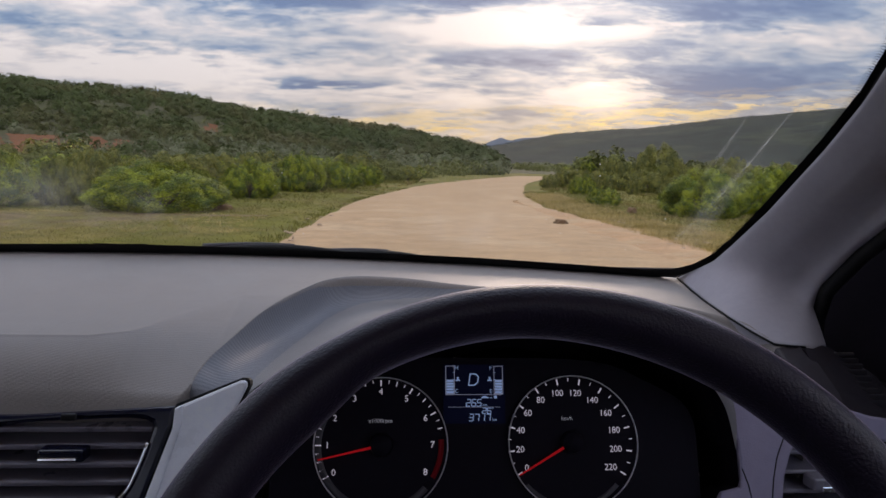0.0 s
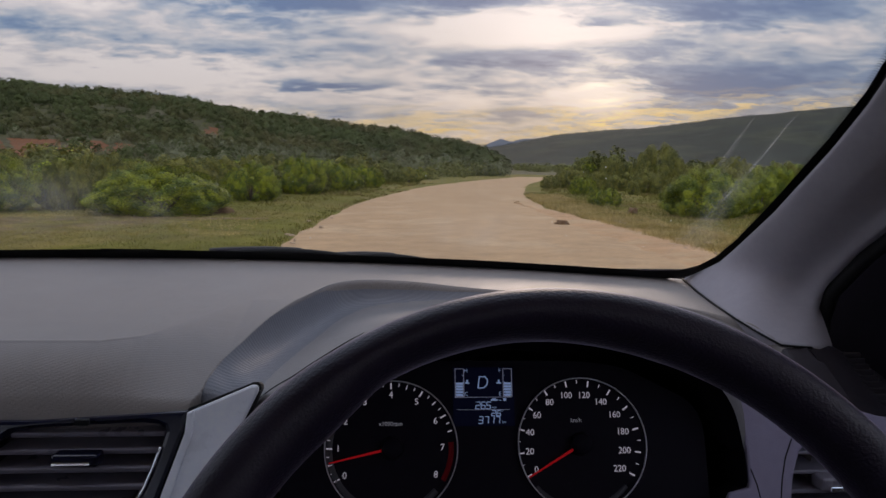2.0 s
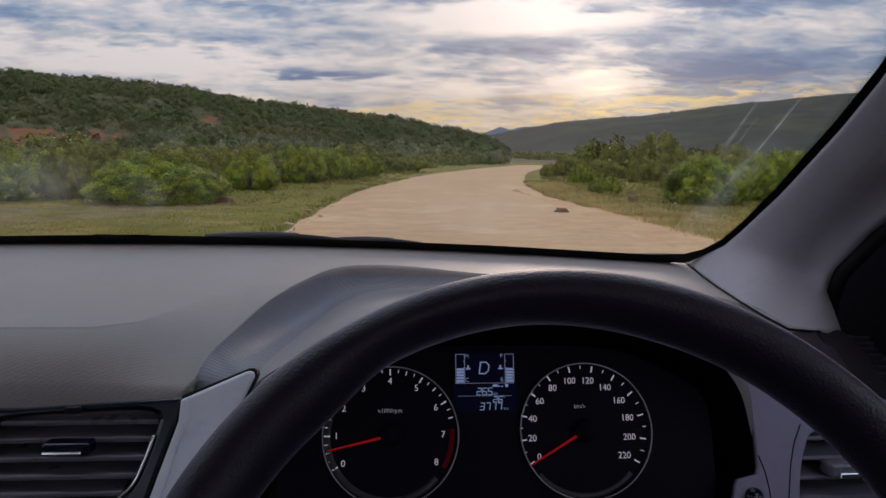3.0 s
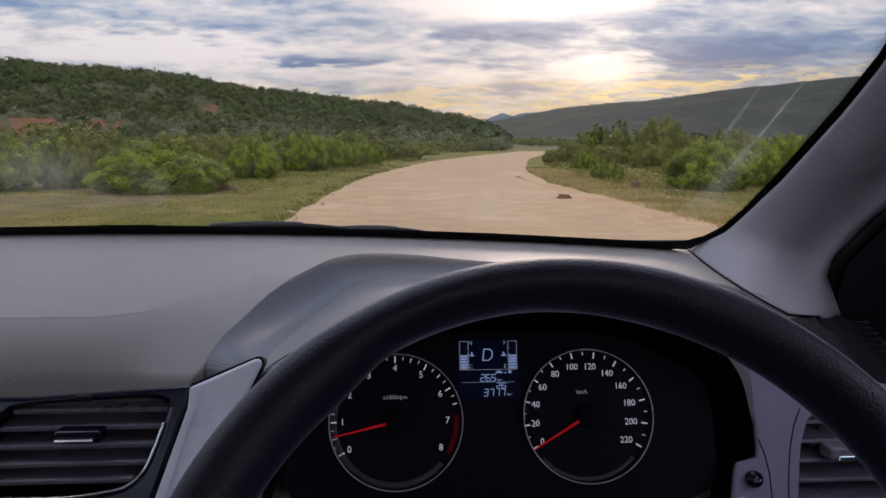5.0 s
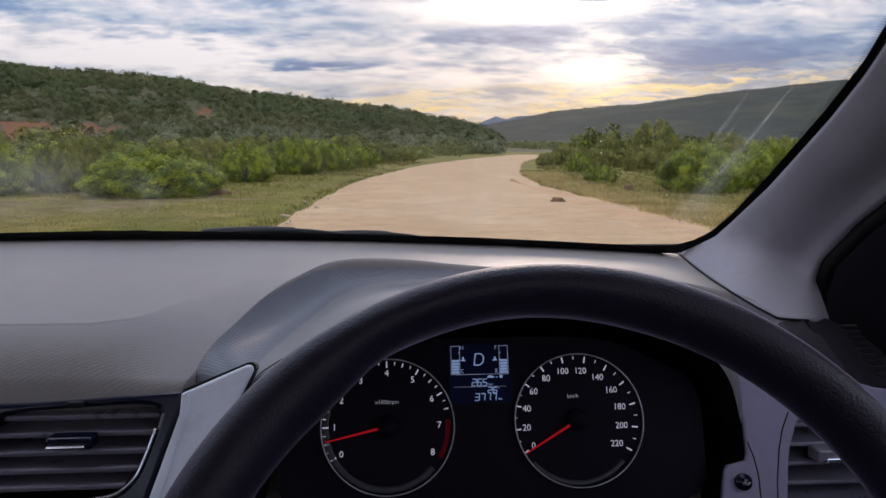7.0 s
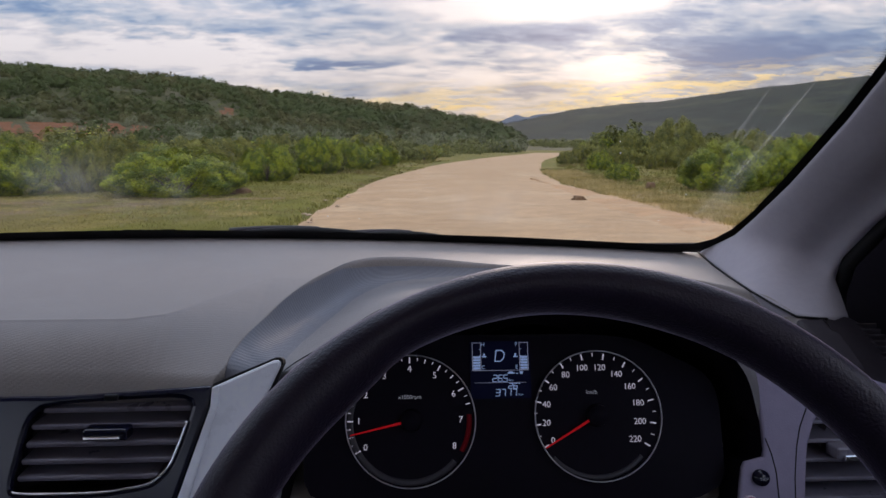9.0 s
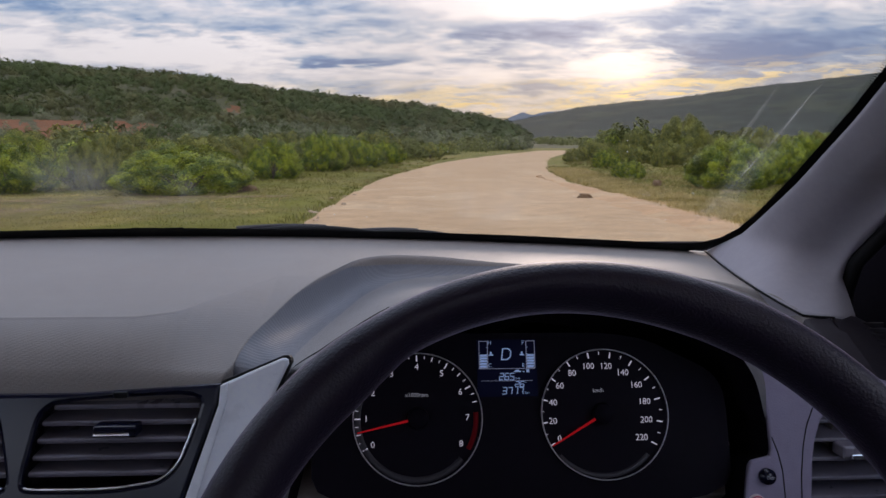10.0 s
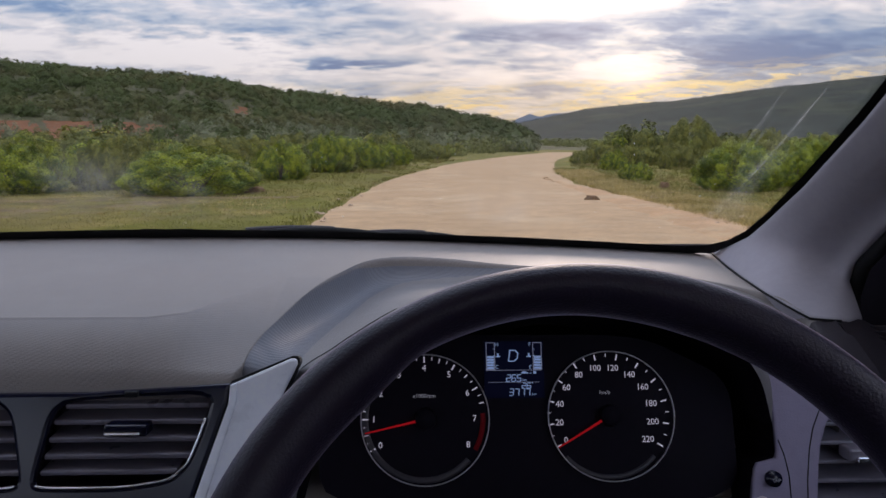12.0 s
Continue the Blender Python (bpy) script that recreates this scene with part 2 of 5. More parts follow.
M = {
    "gravel": material("gravel", rgb(0.42, 0.272, 0.150), 0.95, vary=0.15, scale=2.2, grain=0.35, grain_scale=70, second=rgb(0.46, 0.315, 0.185), second_scale=0.5, spec=0.12),
    "red_gravel": material("red_gravel", rgb(0.44, 0.265, 0.140), 0.95, vary=0.15, scale=1.2, grain=0.7, grain_scale=25, second=rgb(0.47, 0.315, 0.175), second_scale=0.8, spec=0.15),
    "veld": material("veld", rgb(0.125, 0.118, 0.018), 0.95, vary=0.25, scale=0.7, grain=0.8, grain_scale=12, second=rgb(0.195, 0.150, 0.040), second_scale=0.22, second_at=0.54, spec=0.1),
    "grass": material("grass", rgb(0.190, 0.178, 0.046), 0.9, vary=0.2, scale=0.6, island=0.25, spec=0.1, second=rgb(0.255, 0.190, 0.085), second_scale=0.3, second_at=0.56),
    # dark base between bright patches: leaf variation, plus shaded gaps put into the colour
    "leaf": material("leaf", rgb(0.085, 0.125, 0.011), 0.6, vary=0.3, scale=2.3, island=0.5, spec=0.3, second=rgb(0.265, 0.292, 0.016), second_scale=4.5, second_at=0.50),
    "leaf_olive": material("leaf_olive", rgb(0.115, 0.122, 0.030), 0.7, vary=0.25, scale=2.3, island=0.4, spec=0.3, second=rgb(0.25, 0.235, 0.045), second_scale=4.0, second_at=0.50),
    "leaf_dark": material("leaf_dark", rgb(0.150, 0.155, 0.044), 0.75, vary=0.3, scale=0.8, island=0.4, spec=0.2),
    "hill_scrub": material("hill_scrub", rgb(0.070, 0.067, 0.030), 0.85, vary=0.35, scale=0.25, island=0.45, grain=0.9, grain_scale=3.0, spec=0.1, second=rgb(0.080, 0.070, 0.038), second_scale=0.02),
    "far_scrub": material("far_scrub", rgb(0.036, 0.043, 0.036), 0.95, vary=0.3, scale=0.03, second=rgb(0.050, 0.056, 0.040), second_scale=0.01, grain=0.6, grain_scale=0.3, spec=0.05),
    # pale grey-blue carries the haze of distance in the colour itself
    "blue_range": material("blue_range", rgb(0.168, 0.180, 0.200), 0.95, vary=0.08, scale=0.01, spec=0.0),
    "bark": material("bark", rgb(0.12, 0.09, 0.065), 0.9, vary=0.3, scale=20, grain=0.8, grain_scale=80),
    "dash": ribbed(material("dash", rgb(0.206, 0.181, 0.170), 0.47, vary=0.05, scale=6, grain=0.35, grain_scale=900, spec=0.5)),
    # ribbed band, coloured darker and bluer than the hood to deepen its shade
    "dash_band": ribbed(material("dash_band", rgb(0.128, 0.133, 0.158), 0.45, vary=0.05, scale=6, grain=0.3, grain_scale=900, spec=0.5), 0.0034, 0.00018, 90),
    "hood": material("hood", rgb(0.182, 0.172, 0.175), 0.43, vary=0.05, scale=6, grain=0.35, grain_scale=900, spec=0.5),
    "dark_plastic": material("dark_plastic", rgb(0.028, 0.023, 0.029), 0.55, vary=0.15, scale=20, grain=0.3, grain_scale=900, spec=0.35),
    "fascia": material("fascia", rgb(0.29, 0.255, 0.36), 0.6, vary=0.07, scale=14, grain=0.35, grain_scale=900, spec=0.35),
    "gloss_black": material("gloss_black", rgb(0.005, 0.006, 0.022), 0.22, vary=0.1, scale=10, spec=0.55, rough_vary=0.04),
    "silver": material("silver", rgb(0.88, 0.91, 1.0), 0.30, 0.0, vary=0.04, scale=30, spec=0.5, grain=0.1, grain_scale=1500),
    "chrome": material("chrome", rgb(0.75, 0.75, 0.78), 0.12, 1.0, vary=0.03, scale=40),
    "leather": material("leather", rgb(0.019, 0.013, 0.028), 0.45, vary=0.12, scale=25, grain=0.5, grain_scale=650, spec=0.42),
    "pillar": material("pillar", rgb(0.325, 0.305, 0.34), 0.75, vary=0.05, scale=20, grain=0.4, grain_scale=1100, spec=0.25),
    "rubber": material("rubber", rgb(0.010, 0.010, 0.011), 0.7, vary=0.2, scale=30, spec=0.25),
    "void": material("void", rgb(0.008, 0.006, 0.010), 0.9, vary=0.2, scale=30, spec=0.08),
    "headlining": material("headlining", rgb(0.62, 0.59, 0.57), 0.95, vary=0.05, scale=20, grain=0.4, grain_scale=700, spec=0.1),
    "seat_cloth": material("seat_cloth", rgb(0.06, 0.06, 0.065), 0.95, vary=0.1, scale=30, grain=0.4, grain_scale=600, spec=0.1),
    "paint": material("paint", rgb(0.6, 0.6, 0.6), 0.3, vary=0.03, scale=10, coat=0.5),
    "dial": material("dial", rgb(0.009, 0.007, 0.013), 0.6, vary=0.1, scale=20, spec=0.08),
    "red_soil": material("red_soil", rgb(0.180, 0.076, 0.036), 0.95, vary=0.2, scale=0.3, grain=0.6, grain_scale=4, spec=0.1),
    "dung": material("dung", rgb(0.17, 0.10, 0.055), 0.95, vary=0.25, scale=30, grain=0.8, grain_scale=60, spec=0.1),
    "stone": material("stone", rgb(0.40, 0.29, 0.20), 0.9, vary=0.2, scale=14, grain=0.7, grain_scale=50, spec=0.2),
    "glass": pane_material("glass", (0.97, 0.98, 0.97), 0.125),
    "white_ink": glowing("white_ink", (0.80, 0.80, 0.95), 0.36),
    "red_ink": glowing("red_ink", (0.30, 0.010, 0.018), 0.03),
    "lcd_glow": glowing("lcd_glow", (0.004, 0.006, 0.035), 0.10),
    "lcd_ink": glowing("lcd_ink", (0.36, 0.55, 0.92), 0.36),
    "needle": glowing("needle", (0.65, 0.014, 0.02), 0.24),
}
sheen = M["leather"].node_tree.nodes["Principled BSDF"].inputs
sheen["Sheen Weight"].default_value, sheen["Sheen Roughness"].default_value, sheen["Sheen Tint"].default_value = 0.55, 0.28, (0.78, 0.70, 1.0, 1)
for key in ("leaf", "leaf_olive", "leaf_dark", "grass"):
    leafy(M[key], 0.15)

# ---------------------------------------------------------------- building helpers
def thing(name, label, category, group="", at=(0, 0, 0)):
    ob = new(name)
    ob.empty_display_size = 0.05
    ob.location = at
    return tagged(ob, label, category, group)


def finish(name, mesh, mat, parent=None, label="", smooth=False):
    mesh.materials.append(mat)
    if smooth:
        mesh.shade_smooth()
    ob = new(name, mesh)
    if parent:
        ob.parent = parent
        ob.matrix_parent_inverse = Matrix.Translation(parent.location).inverted() if parent.parent is None else Matrix.Translation(parent.parent.location).inverted()
    if label:
        ob["label"] = label
    return ob


def part(name, bm, mat, parent=None, label="", smooth=False):
    mesh = bpy.data.meshes.new(name)
    bm.normal_update()
    bm.to_mesh(mesh)
    bm.free()
    return finish(name, mesh, mat, parent, label, smooth)


def raw(name, verts, faces, mat, parent=None, label="", smooth=False):
    mesh = bpy.data.meshes.new(name)
    mesh.from_pydata([tuple(v) for v in verts], [], faces)
    mesh.update()
    return finish(name, mesh, mat, parent, label, smooth)


def grid_mesh(name, P, mat, parent=None, label="", smooth=True, flip=False):
    """A sheet through an array of points (rows, columns, 3)."""
    n, m = P.shape[:2]
    faces = []
    for i in range(n - 1):
        for j in range(m - 1):
            f = (i * m + j, i * m + j + 1, (i + 1) * m + j + 1, (i + 1) * m + j)
            faces.append(f[::-1] if flip else f)
    return raw(name, P.reshape(-1, 3).tolist(), faces, mat, parent, label, smooth)


def tube_bm(bm, pts, radii, n=10, closed=False, cap=True):
    """A tube along points, into bm."""
    rings = []
    k = len(pts)
    prev = None
    for i, p in enumerate(pts):
        p = Vector(p)
        a = Vector(pts[(i - 1) % k] if closed or i else pts[0])
        b = Vector(pts[(i + 1) % k] if closed or i < k - 1 else pts[-1])
        d = (b - a).normalized()
        ref = prev if prev is not None else (Vector((0, 0, 1)) if abs(d.z) < 0.9 else Vector((1, 0, 0)))
        u = (ref - d * ref.dot(d)).normalized()
        prev = u
        v = d.cross(u)
        r = radii[i] if hasattr(radii, "__len__") else radii
        rings.append([bm.verts.new(p + (u * math.cos(2 * math.pi * j / n) + v * math.sin(2 * math.pi * j / n)) * r) for j in range(n)])
    for i in range(k if closed else k - 1):
        A, B = rings[i], rings[(i + 1) % k]
        for j in range(n):
            bm.faces.new((A[j], A[(j + 1) % n], B[(j + 1) % n], B[j]))
    if cap and not closed:
        bm.faces.new(rings[0][::-1])
        bm.faces.new(rings[-1])
    return bm


def box_bm(size, at=(0, 0, 0), bevel=0.0, rot=None, bm=None, segs=2):
    bm = bm or bmesh.new()
    tmp = bmesh.new()
    bmesh.ops.create_cube(tmp, size=1.0)
    bmesh.ops.scale(tmp, vec=size, verts=tmp.verts)
    if bevel:
        bmesh.ops.bevel(tmp, geom=tmp.edges[:], offset=bevel, segments=segs, affect="EDGES", profile=0.5)
    if rot is not None:
        bmesh.ops.transform(tmp, matrix=rot, verts=tmp.verts)
    bmesh.ops.translate(tmp, vec=at, verts=tmp.verts)
    me = bpy.data.meshes.new("tmp")
    tmp.to_mesh(me)
    tmp.free()
    bm.from_mesh(me)
    bpy.data.meshes.remove(me)
    return bm


def prism_bm(outline, depth, m=None, bevel=0.0):
    """A flat outline (x, y) made depth thick downwards from z = 0, rims rounded, then moved by m."""
    bm = bmesh.new()
    top = [bm.verts.new((x, y, 0)) for x, y in outline]
    f = bm.faces.new(top)
    if f.normal.z < 0:
        f.normal_flip()
    r = bmesh.ops.extrude_face_region(bm, geom=[f])
    bmesh.ops.translate(bm, vec=(0, 0, -depth), verts=[v for v in r["geom"] if isinstance(v, bmesh.types.BMVert)])
    bmesh.ops.recalc_face_normals(bm, faces=bm.faces[:])
    if bevel:
        es = [e for e in bm.edges if all(abs(v.co.z) < 1e-7 for v in e.verts)]
        bmesh.ops.bevel(bm, geom=es, offset=bevel, segments=2, affect="EDGES", profile=0.5)
    if m is not None:
        bmesh.ops.transform(bm, matrix=m, verts=bm.verts)
    return bm


def ease(a, b, x):
    t = np.clip((x - a) / (b - a), 0, 1)
    return t * t * (3 - 2 * t)


# ---------------------------------------------------------------- the land
LEFT_AZ = (-75, -50, -28.4, -21.6, -17.8, -13.8, -9.7, -5.5, 0.8, 2.4, 5.0, 8.0, 11.0)
LEFT_EL = (4.0, 5.2, 5.55, 5.35, 5.10, 4.63, 4.11, 3.69, 3.10, 2.8, 2.4, 1.5, 0.0)
RIGHT_AZ = (3.0, 6.0, 9.5, 12.8, 16.1, 20.2, 24.1, 27.8, 33.0, 45.0, 70.0)
RIGHT_EL = (0.0, 1.3, 1.85, 2.55, 2.9, 3.2, 3.7, 4.05, 4.45, 4.6, 3.0)


def bumps(x, y, scale, seed):
    return np.array([noise.fractal((a * scale + seed, b * scale - seed, seed), 1.0, 2.0, 4) for a, b in zip(np.ravel(x), np.ravel(y))]).reshape(np.shape(x))


def land(x, y, rough=True):
    """The height of the ground."""
    x, y = np.asarray(x, float), np.asarray(y, float)
    r = np.hypot(x, y)
    az = np.degrees(np.arctan2(x, y))
    el = np.interp(az, LEFT_AZ, LEFT_EL, left=0, right=0)
    top = np.maximum(0, 400 * np.tan(np.radians(el)) - 5.2)
    h = 1.13 * ease(90, 260, r) + (top) * ease(130, 400, r) ** 1.15
    er = np.interp(az, RIGHT_AZ, RIGHT_EL, left=0, right=0)
    h = np.maximum(h, 1.13 * ease(90, 260, r) + 1900 * np.tan(np.radians(er)) * ease(700, 1900, r))
    if rough:
        near = ease(12, 60, r)
        h = h + bumps(x, y, 0.02, 3.0) * 2.2 * ease(120, 350, r) + bumps(x, y, 0.25, 7.0) * 0.10 * near
    return h


def bare_soil(x, y):
    """Where red earth shows on the lower slope."""
    r, az = np.hypot(x, y), np.degrees(np.arctan2(x, y))
    n = np.array([noise.fractal((a * 0.9, b * 0.03, 2.0), 0.7, 2.0, 6) for a, b in zip(az, r)])
    lower = (r > 150) & (r < 212) & (az > -36) & (az < -17.5) & (n > -0.22 + 0.03 * np.maximum(0, az + 24))
    small = (np.abs(az + 13.2) < 0.7) & (np.abs(r - 262) < 10) & (n > -0.05)
    return lower | small


ROAD_Y = (-30, 0, 10, 13, 16, 20, 23, 27, 31, 35, 39, 43, 47, 52, 60, 70, 82, 96, 112, 140)
ROAD_X = (1.00, 1.15, 1.35, 1.44, 1.54, 1.72, 1.93, 2.33, 2.85, 3.50, 4.22, 5.00, 5.75, 6.75, 8.5, 11.0, 14.2, 18.2, 22.8, 31.5)


def road_mid(y):
    """The middle of the gravel road, x at y."""
    y = np.asarray(y, float)
    return sum(np.interp(y + d, ROAD_Y, ROAD_X) for d in (-3, -1.5, 0, 1.5, 3)) / 5


ROAD_HALF = 3.03


def build_land():
    az = np.concatenate([np.arange(-180, -46, 4.0), np.arange(-46, -36, 0.4), np.arange(-36, -11, 0.1), np.arange(-11, 46, 0.4), np.arange(46, 181, 4.0)])
    rad = np.sort(np.concatenate([np.linspace(0.4, 12, 16), np.geomspace(13, 400, 110), np.linspace(150.5, 274.5, 70), np.geomspace(430, 4400, 34)]))
    A, R = np.meshgrid(np.radians(az), rad)
    X, Y = R * np.sin(A), R * np.cos(A)
    Z = land(X, Y)
    side = np.abs(X - road_mid(Y)) - ROAD_HALF
    Z = Z - 0.06 * (1 - ease(0.0, 0.7, side)) * (Y < 125)
    ob = grid_mesh("ground", np.stack([X, Y, Z], -1), M["veld"], None, "", True, True)
    tagged(ob, "dry olive and straw coloured veld rising to scrubby hills", "ground", kind="structure")
    ob.data.materials.append(M["hill_scrub"])
    ob.data.materials.append(M["far_scrub"])
    mid = np.array([p.center for p in ob.data.polygons])
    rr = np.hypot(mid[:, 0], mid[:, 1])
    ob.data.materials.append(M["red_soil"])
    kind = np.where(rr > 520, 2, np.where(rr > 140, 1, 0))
    kind[bare_soil(mid[:, 0], mid[:, 1])] = 3
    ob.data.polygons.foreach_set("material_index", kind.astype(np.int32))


build_land()


def build_mountain():
    """A range far off, in the gap between the hills; its pale blue colour stands in for haze."""
    az, deep = np.radians(np.linspace(4.0, 16.0, 60)), np.linspace(0, 1, 7)
    P = np.zeros((len(deep), len(az), 3))
    for i, u in enumerate(deep):
        r = 4000 + 380 * u
        top = np.interp(np.degrees(az), (4, 7, 8.6, 9.6, 10.8, 12, 13.5, 16), (0.3, 1.6, 2.35, 2.15, 2.45, 2.25, 1.9, 0.5))
        top = top + np.array([0.10 * noise.fractal((a * 60, u * 2, 4.0), 1.0, 2.0, 3) for a in az])
        P[i, :, 0], P[i, :, 1], P[i, :, 2] = r * np.sin(az), r * np.cos(az), r * np.tan(np.radians(top)) * math.sin(math.pi * (0.04 + 0.92 * u)) ** 0.7
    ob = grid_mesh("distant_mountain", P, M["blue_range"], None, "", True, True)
    tagged(ob, "mountain range far beyond the hills, haze put into its pale blue colour", "mountain", kind="structure")


build_mountain()


def build_road():
    ys = np.concatenate([np.linspace(-30, 40, 141), np.linspace(41, 112, 56)])
    us = np.linspace(-1, 1, 41)
    P = np.zeros((len(ys), len(us), 3))
    for i, yy in enumerate(ys):
        c = road_mid(yy)
        wl = ROAD_HALF + 0.40 * float(ease(32, 45, yy)) + 0.16 * noise.noise((yy * 0.5, 1.0, 0)) + 0.10 * noise.noise((yy * 2.1, 3.0, 0))
        wr = ROAD_HALF + 0.22 * noise.noise((yy * 0.5, 9.0, 0)) + 0.12 * noise.noise((yy * 2.3, 5.0, 0))
        xs = c + np.where(us < 0, us * wl, us * wr)
        P[i, :, 0], P[i, :, 1] = xs, yy
        P[i, :, 2] = land(xs, np.full_like(xs, yy), False) + 0.012 - 0.05 * np.abs(us) ** 6
        P[i, :, 2] += [0.012 * noise.fractal((x * 0.9, yy * 0.6, 2.0), 1.0, 2.0, 3) for x in xs]
    ob = grid_mesh("road", P, M["gravel"], None, "", True)
    tagged(ob, "pale tan gravel road curving away between grass verges", "road", kind="structure")


build_road()


def build_shoulder():
    """Reddish soil along the right edge of the gravel."""
    ys, us = np.linspace(-25, 26, 280), np.linspace(0, 1, 14)
    P = np.zeros((len(ys), len(us), 3))
    for i, yy in enumerate(ys):
        a = road_mid(yy) + ROAD_HALF - 0.75 + 0.30 * noise.noise((yy * 0.7, 4.0, 0)) + 0.12 * noise.noise((yy * 2.9, 4.0, 0))
        w = (1.15 + 0.35 * noise.noise((yy * 0.6, 8.0, 0)) + 0.2 * noise.noise((yy * 2.2, 2.0, 0))) * float(1 - ease(14, 26, yy))
        xs = a + w * us
        P[i, :, 0], P[i, :, 1] = xs, yy
        P[i, :, 2] = -0.004 + 0.036 * np.sin(np.pi * us) + [0.012 * noise.fractal((x * 2.5, yy * 2.5, 1.0), 1.0, 2.0, 3) for x in xs]
    ob = grid_mesh("road_shoulder", P, M["red_gravel"], None, "", True)
    tagged(ob, "reddish loose soil along the road edge", "road shoulder", kind="structure")


build_shoulder()


# ---------------------------------------------------------------- the car's cabin: shell
def plate_bm(outer, holes, depth, m=None, bevel=0.0):
    """A flat plate (x, y) with holes, depth thick downwards from z = 0, then moved by m."""
    bm = bmesh.new()
    edges = []
    for loop in (outer, *holes):
        vs = [bm.verts.new((x, y, 0)) for x, y in loop]
        edges += [bm.edges.new((vs[i], vs[(i + 1) % len(vs)])) for i in range(len(vs))]
    bmesh.ops.triangle_fill(bm, use_beauty=True, use_dissolve=False, edges=edges)
    bmesh.ops.recalc_face_normals(bm, faces=bm.faces[:])
    if bm.faces[:][0].normal.z < 0:
        bmesh.ops.reverse_faces(bm, faces=bm.faces[:])
    rim = [e for e in bm.edges if e.is_boundary]
    r = bmesh.ops.extrude_edge_only(bm, edges=rim)
    bmesh.ops.translate(bm, vec=(0, 0, -depth), verts=[v for v in r["geom"] if isinstance(v, bmesh.types.BMVert)])
    if bevel:
        es = [e for e in bm.edges if all(abs(v.co.z) < 1e-7 for v in e.verts) and len(e.link_faces) == 2 and abs(e.link_faces[0].normal.dot(e.link_faces[1].normal)) < 0.5]
        bmesh.ops.bevel(bm, geom=es, offset=bevel, segments=2, affect="EDGES", profile=0.5)
    if m is not None:
        bmesh.ops.transform(bm, matrix=m, verts=bm.verts)
    return bm


def smooth_loop(pts, n=6, r=0.2):
    """Rounds the corners of a closed outline."""
    out = []
    k = len(pts)
    for i in range(k):
        a, b, c = (Vector(pts[(i + d) % k]) for d in (-1, 0, 1))
        p, q = b.lerp(a, r), b.lerp(c, r)
        for j in range(n + 1):
            t = j / n
            out.append(tuple((1 - t) ** 2 * p + 2 * t * (1 - t) * b + t * t * q))
    return out


CAR_MID = -0.37                      # the car's middle line; x = 0 is the driver's
GLASS_BASE_Z = 1.022


def glass_y(x, z):
    return 0.93 - 0.28 * (x - CAR_MID - 0.01) ** 2 - 1.3 * (z - 1.03)


def build_shell():
    roof = thing("roof", "pale cloth headlining over the cabin", "roof")
    roof["kind"] = "structure"
    ys, xs = np.linspace(0.50, -1.55, 22), np.linspace(-1.10, 0.36, 20)
    X, Y = np.meshgrid(xs, ys)
    Z = 1.41 - 0.06 * ((X - CAR_MID) / 0.73) ** 4 - 0.05 * ((Y + 0.5) / 1.05) ** 2
    grid_mesh("headlining", np.stack([X, Y, Z], -1), M["headlining"], roof, "", True)
    grid_mesh("roof_skin", np.stack([X, Y, Z + 0.025], -1), M["paint"], roof, "", True, True)

    for side, x in ((1, 0.372), (-1, -1.112)):
        door = thing("front_door", "dark plastic door lining below the side window", "car door")
        door["kind"] = "structure"
        prof = [(0.70, 0.25), (0.72, 0.96), (0.55, 0.955), (-0.45, 0.97), (-0.45, 0.25)]
        m = Matrix(((0, 0, side * -1.0, x), (1, 0, 0, 0), (0, 1, 0, 0), (0, 0, 0, 1)))
        part("door_lining", prism_bm(prof, 0.05, m, 0.006), M["dark_plastic"], door)
        sail = [(0.78, 0.955), (0.74, 1.08), (0.56, 1.20), (0.38, 1.32), (0.33, 1.28), (0.46, 1.10), (0.50, 0.96)]
        part("mirror_sail", prism_bm(sail, 0.012, Matrix.Translation((side * -0.004, 0, 0)) @ m, 0.003), M["void"], door)
        rear = [(-0.47, 0.25), (-0.47, 1.33), (-0.57, 1.36), (-0.57, 0.97), (-1.40, 1.0), (-1.55, 1.36), (-1.60, 1.0), (-1.60, 0.25)]
        part("rear_quarter", prism_bm(rear, 0.05, m), M["fascia"], door)
    back = thing("rear_wall", "dark cloth rear seat back closing the cabin", "rear seat")
    back["kind"] = "structure"
    part("seat_back", box_bm((1.46, 0.16, 0.75), (CAR_MID, -1.25, 0.72), 0.04, pose(0, 0, 0, -14)), M["seat_cloth"], back, smooth=True)
    part("parcel_shelf", box_bm((1.46, 0.45, 0.03), (CAR_MID, -1.5, 1.0), 0.008), M["dark_plastic"], back)
    floor = part("floor", box_bm((1.50, 2.5, 0.04), (CAR_MID, -0.45, 0.26), 0.01), M["seat_cloth"])
    tagged(floor, "dark carpeted floor of the car", "floor", kind="structure")


build_shell()


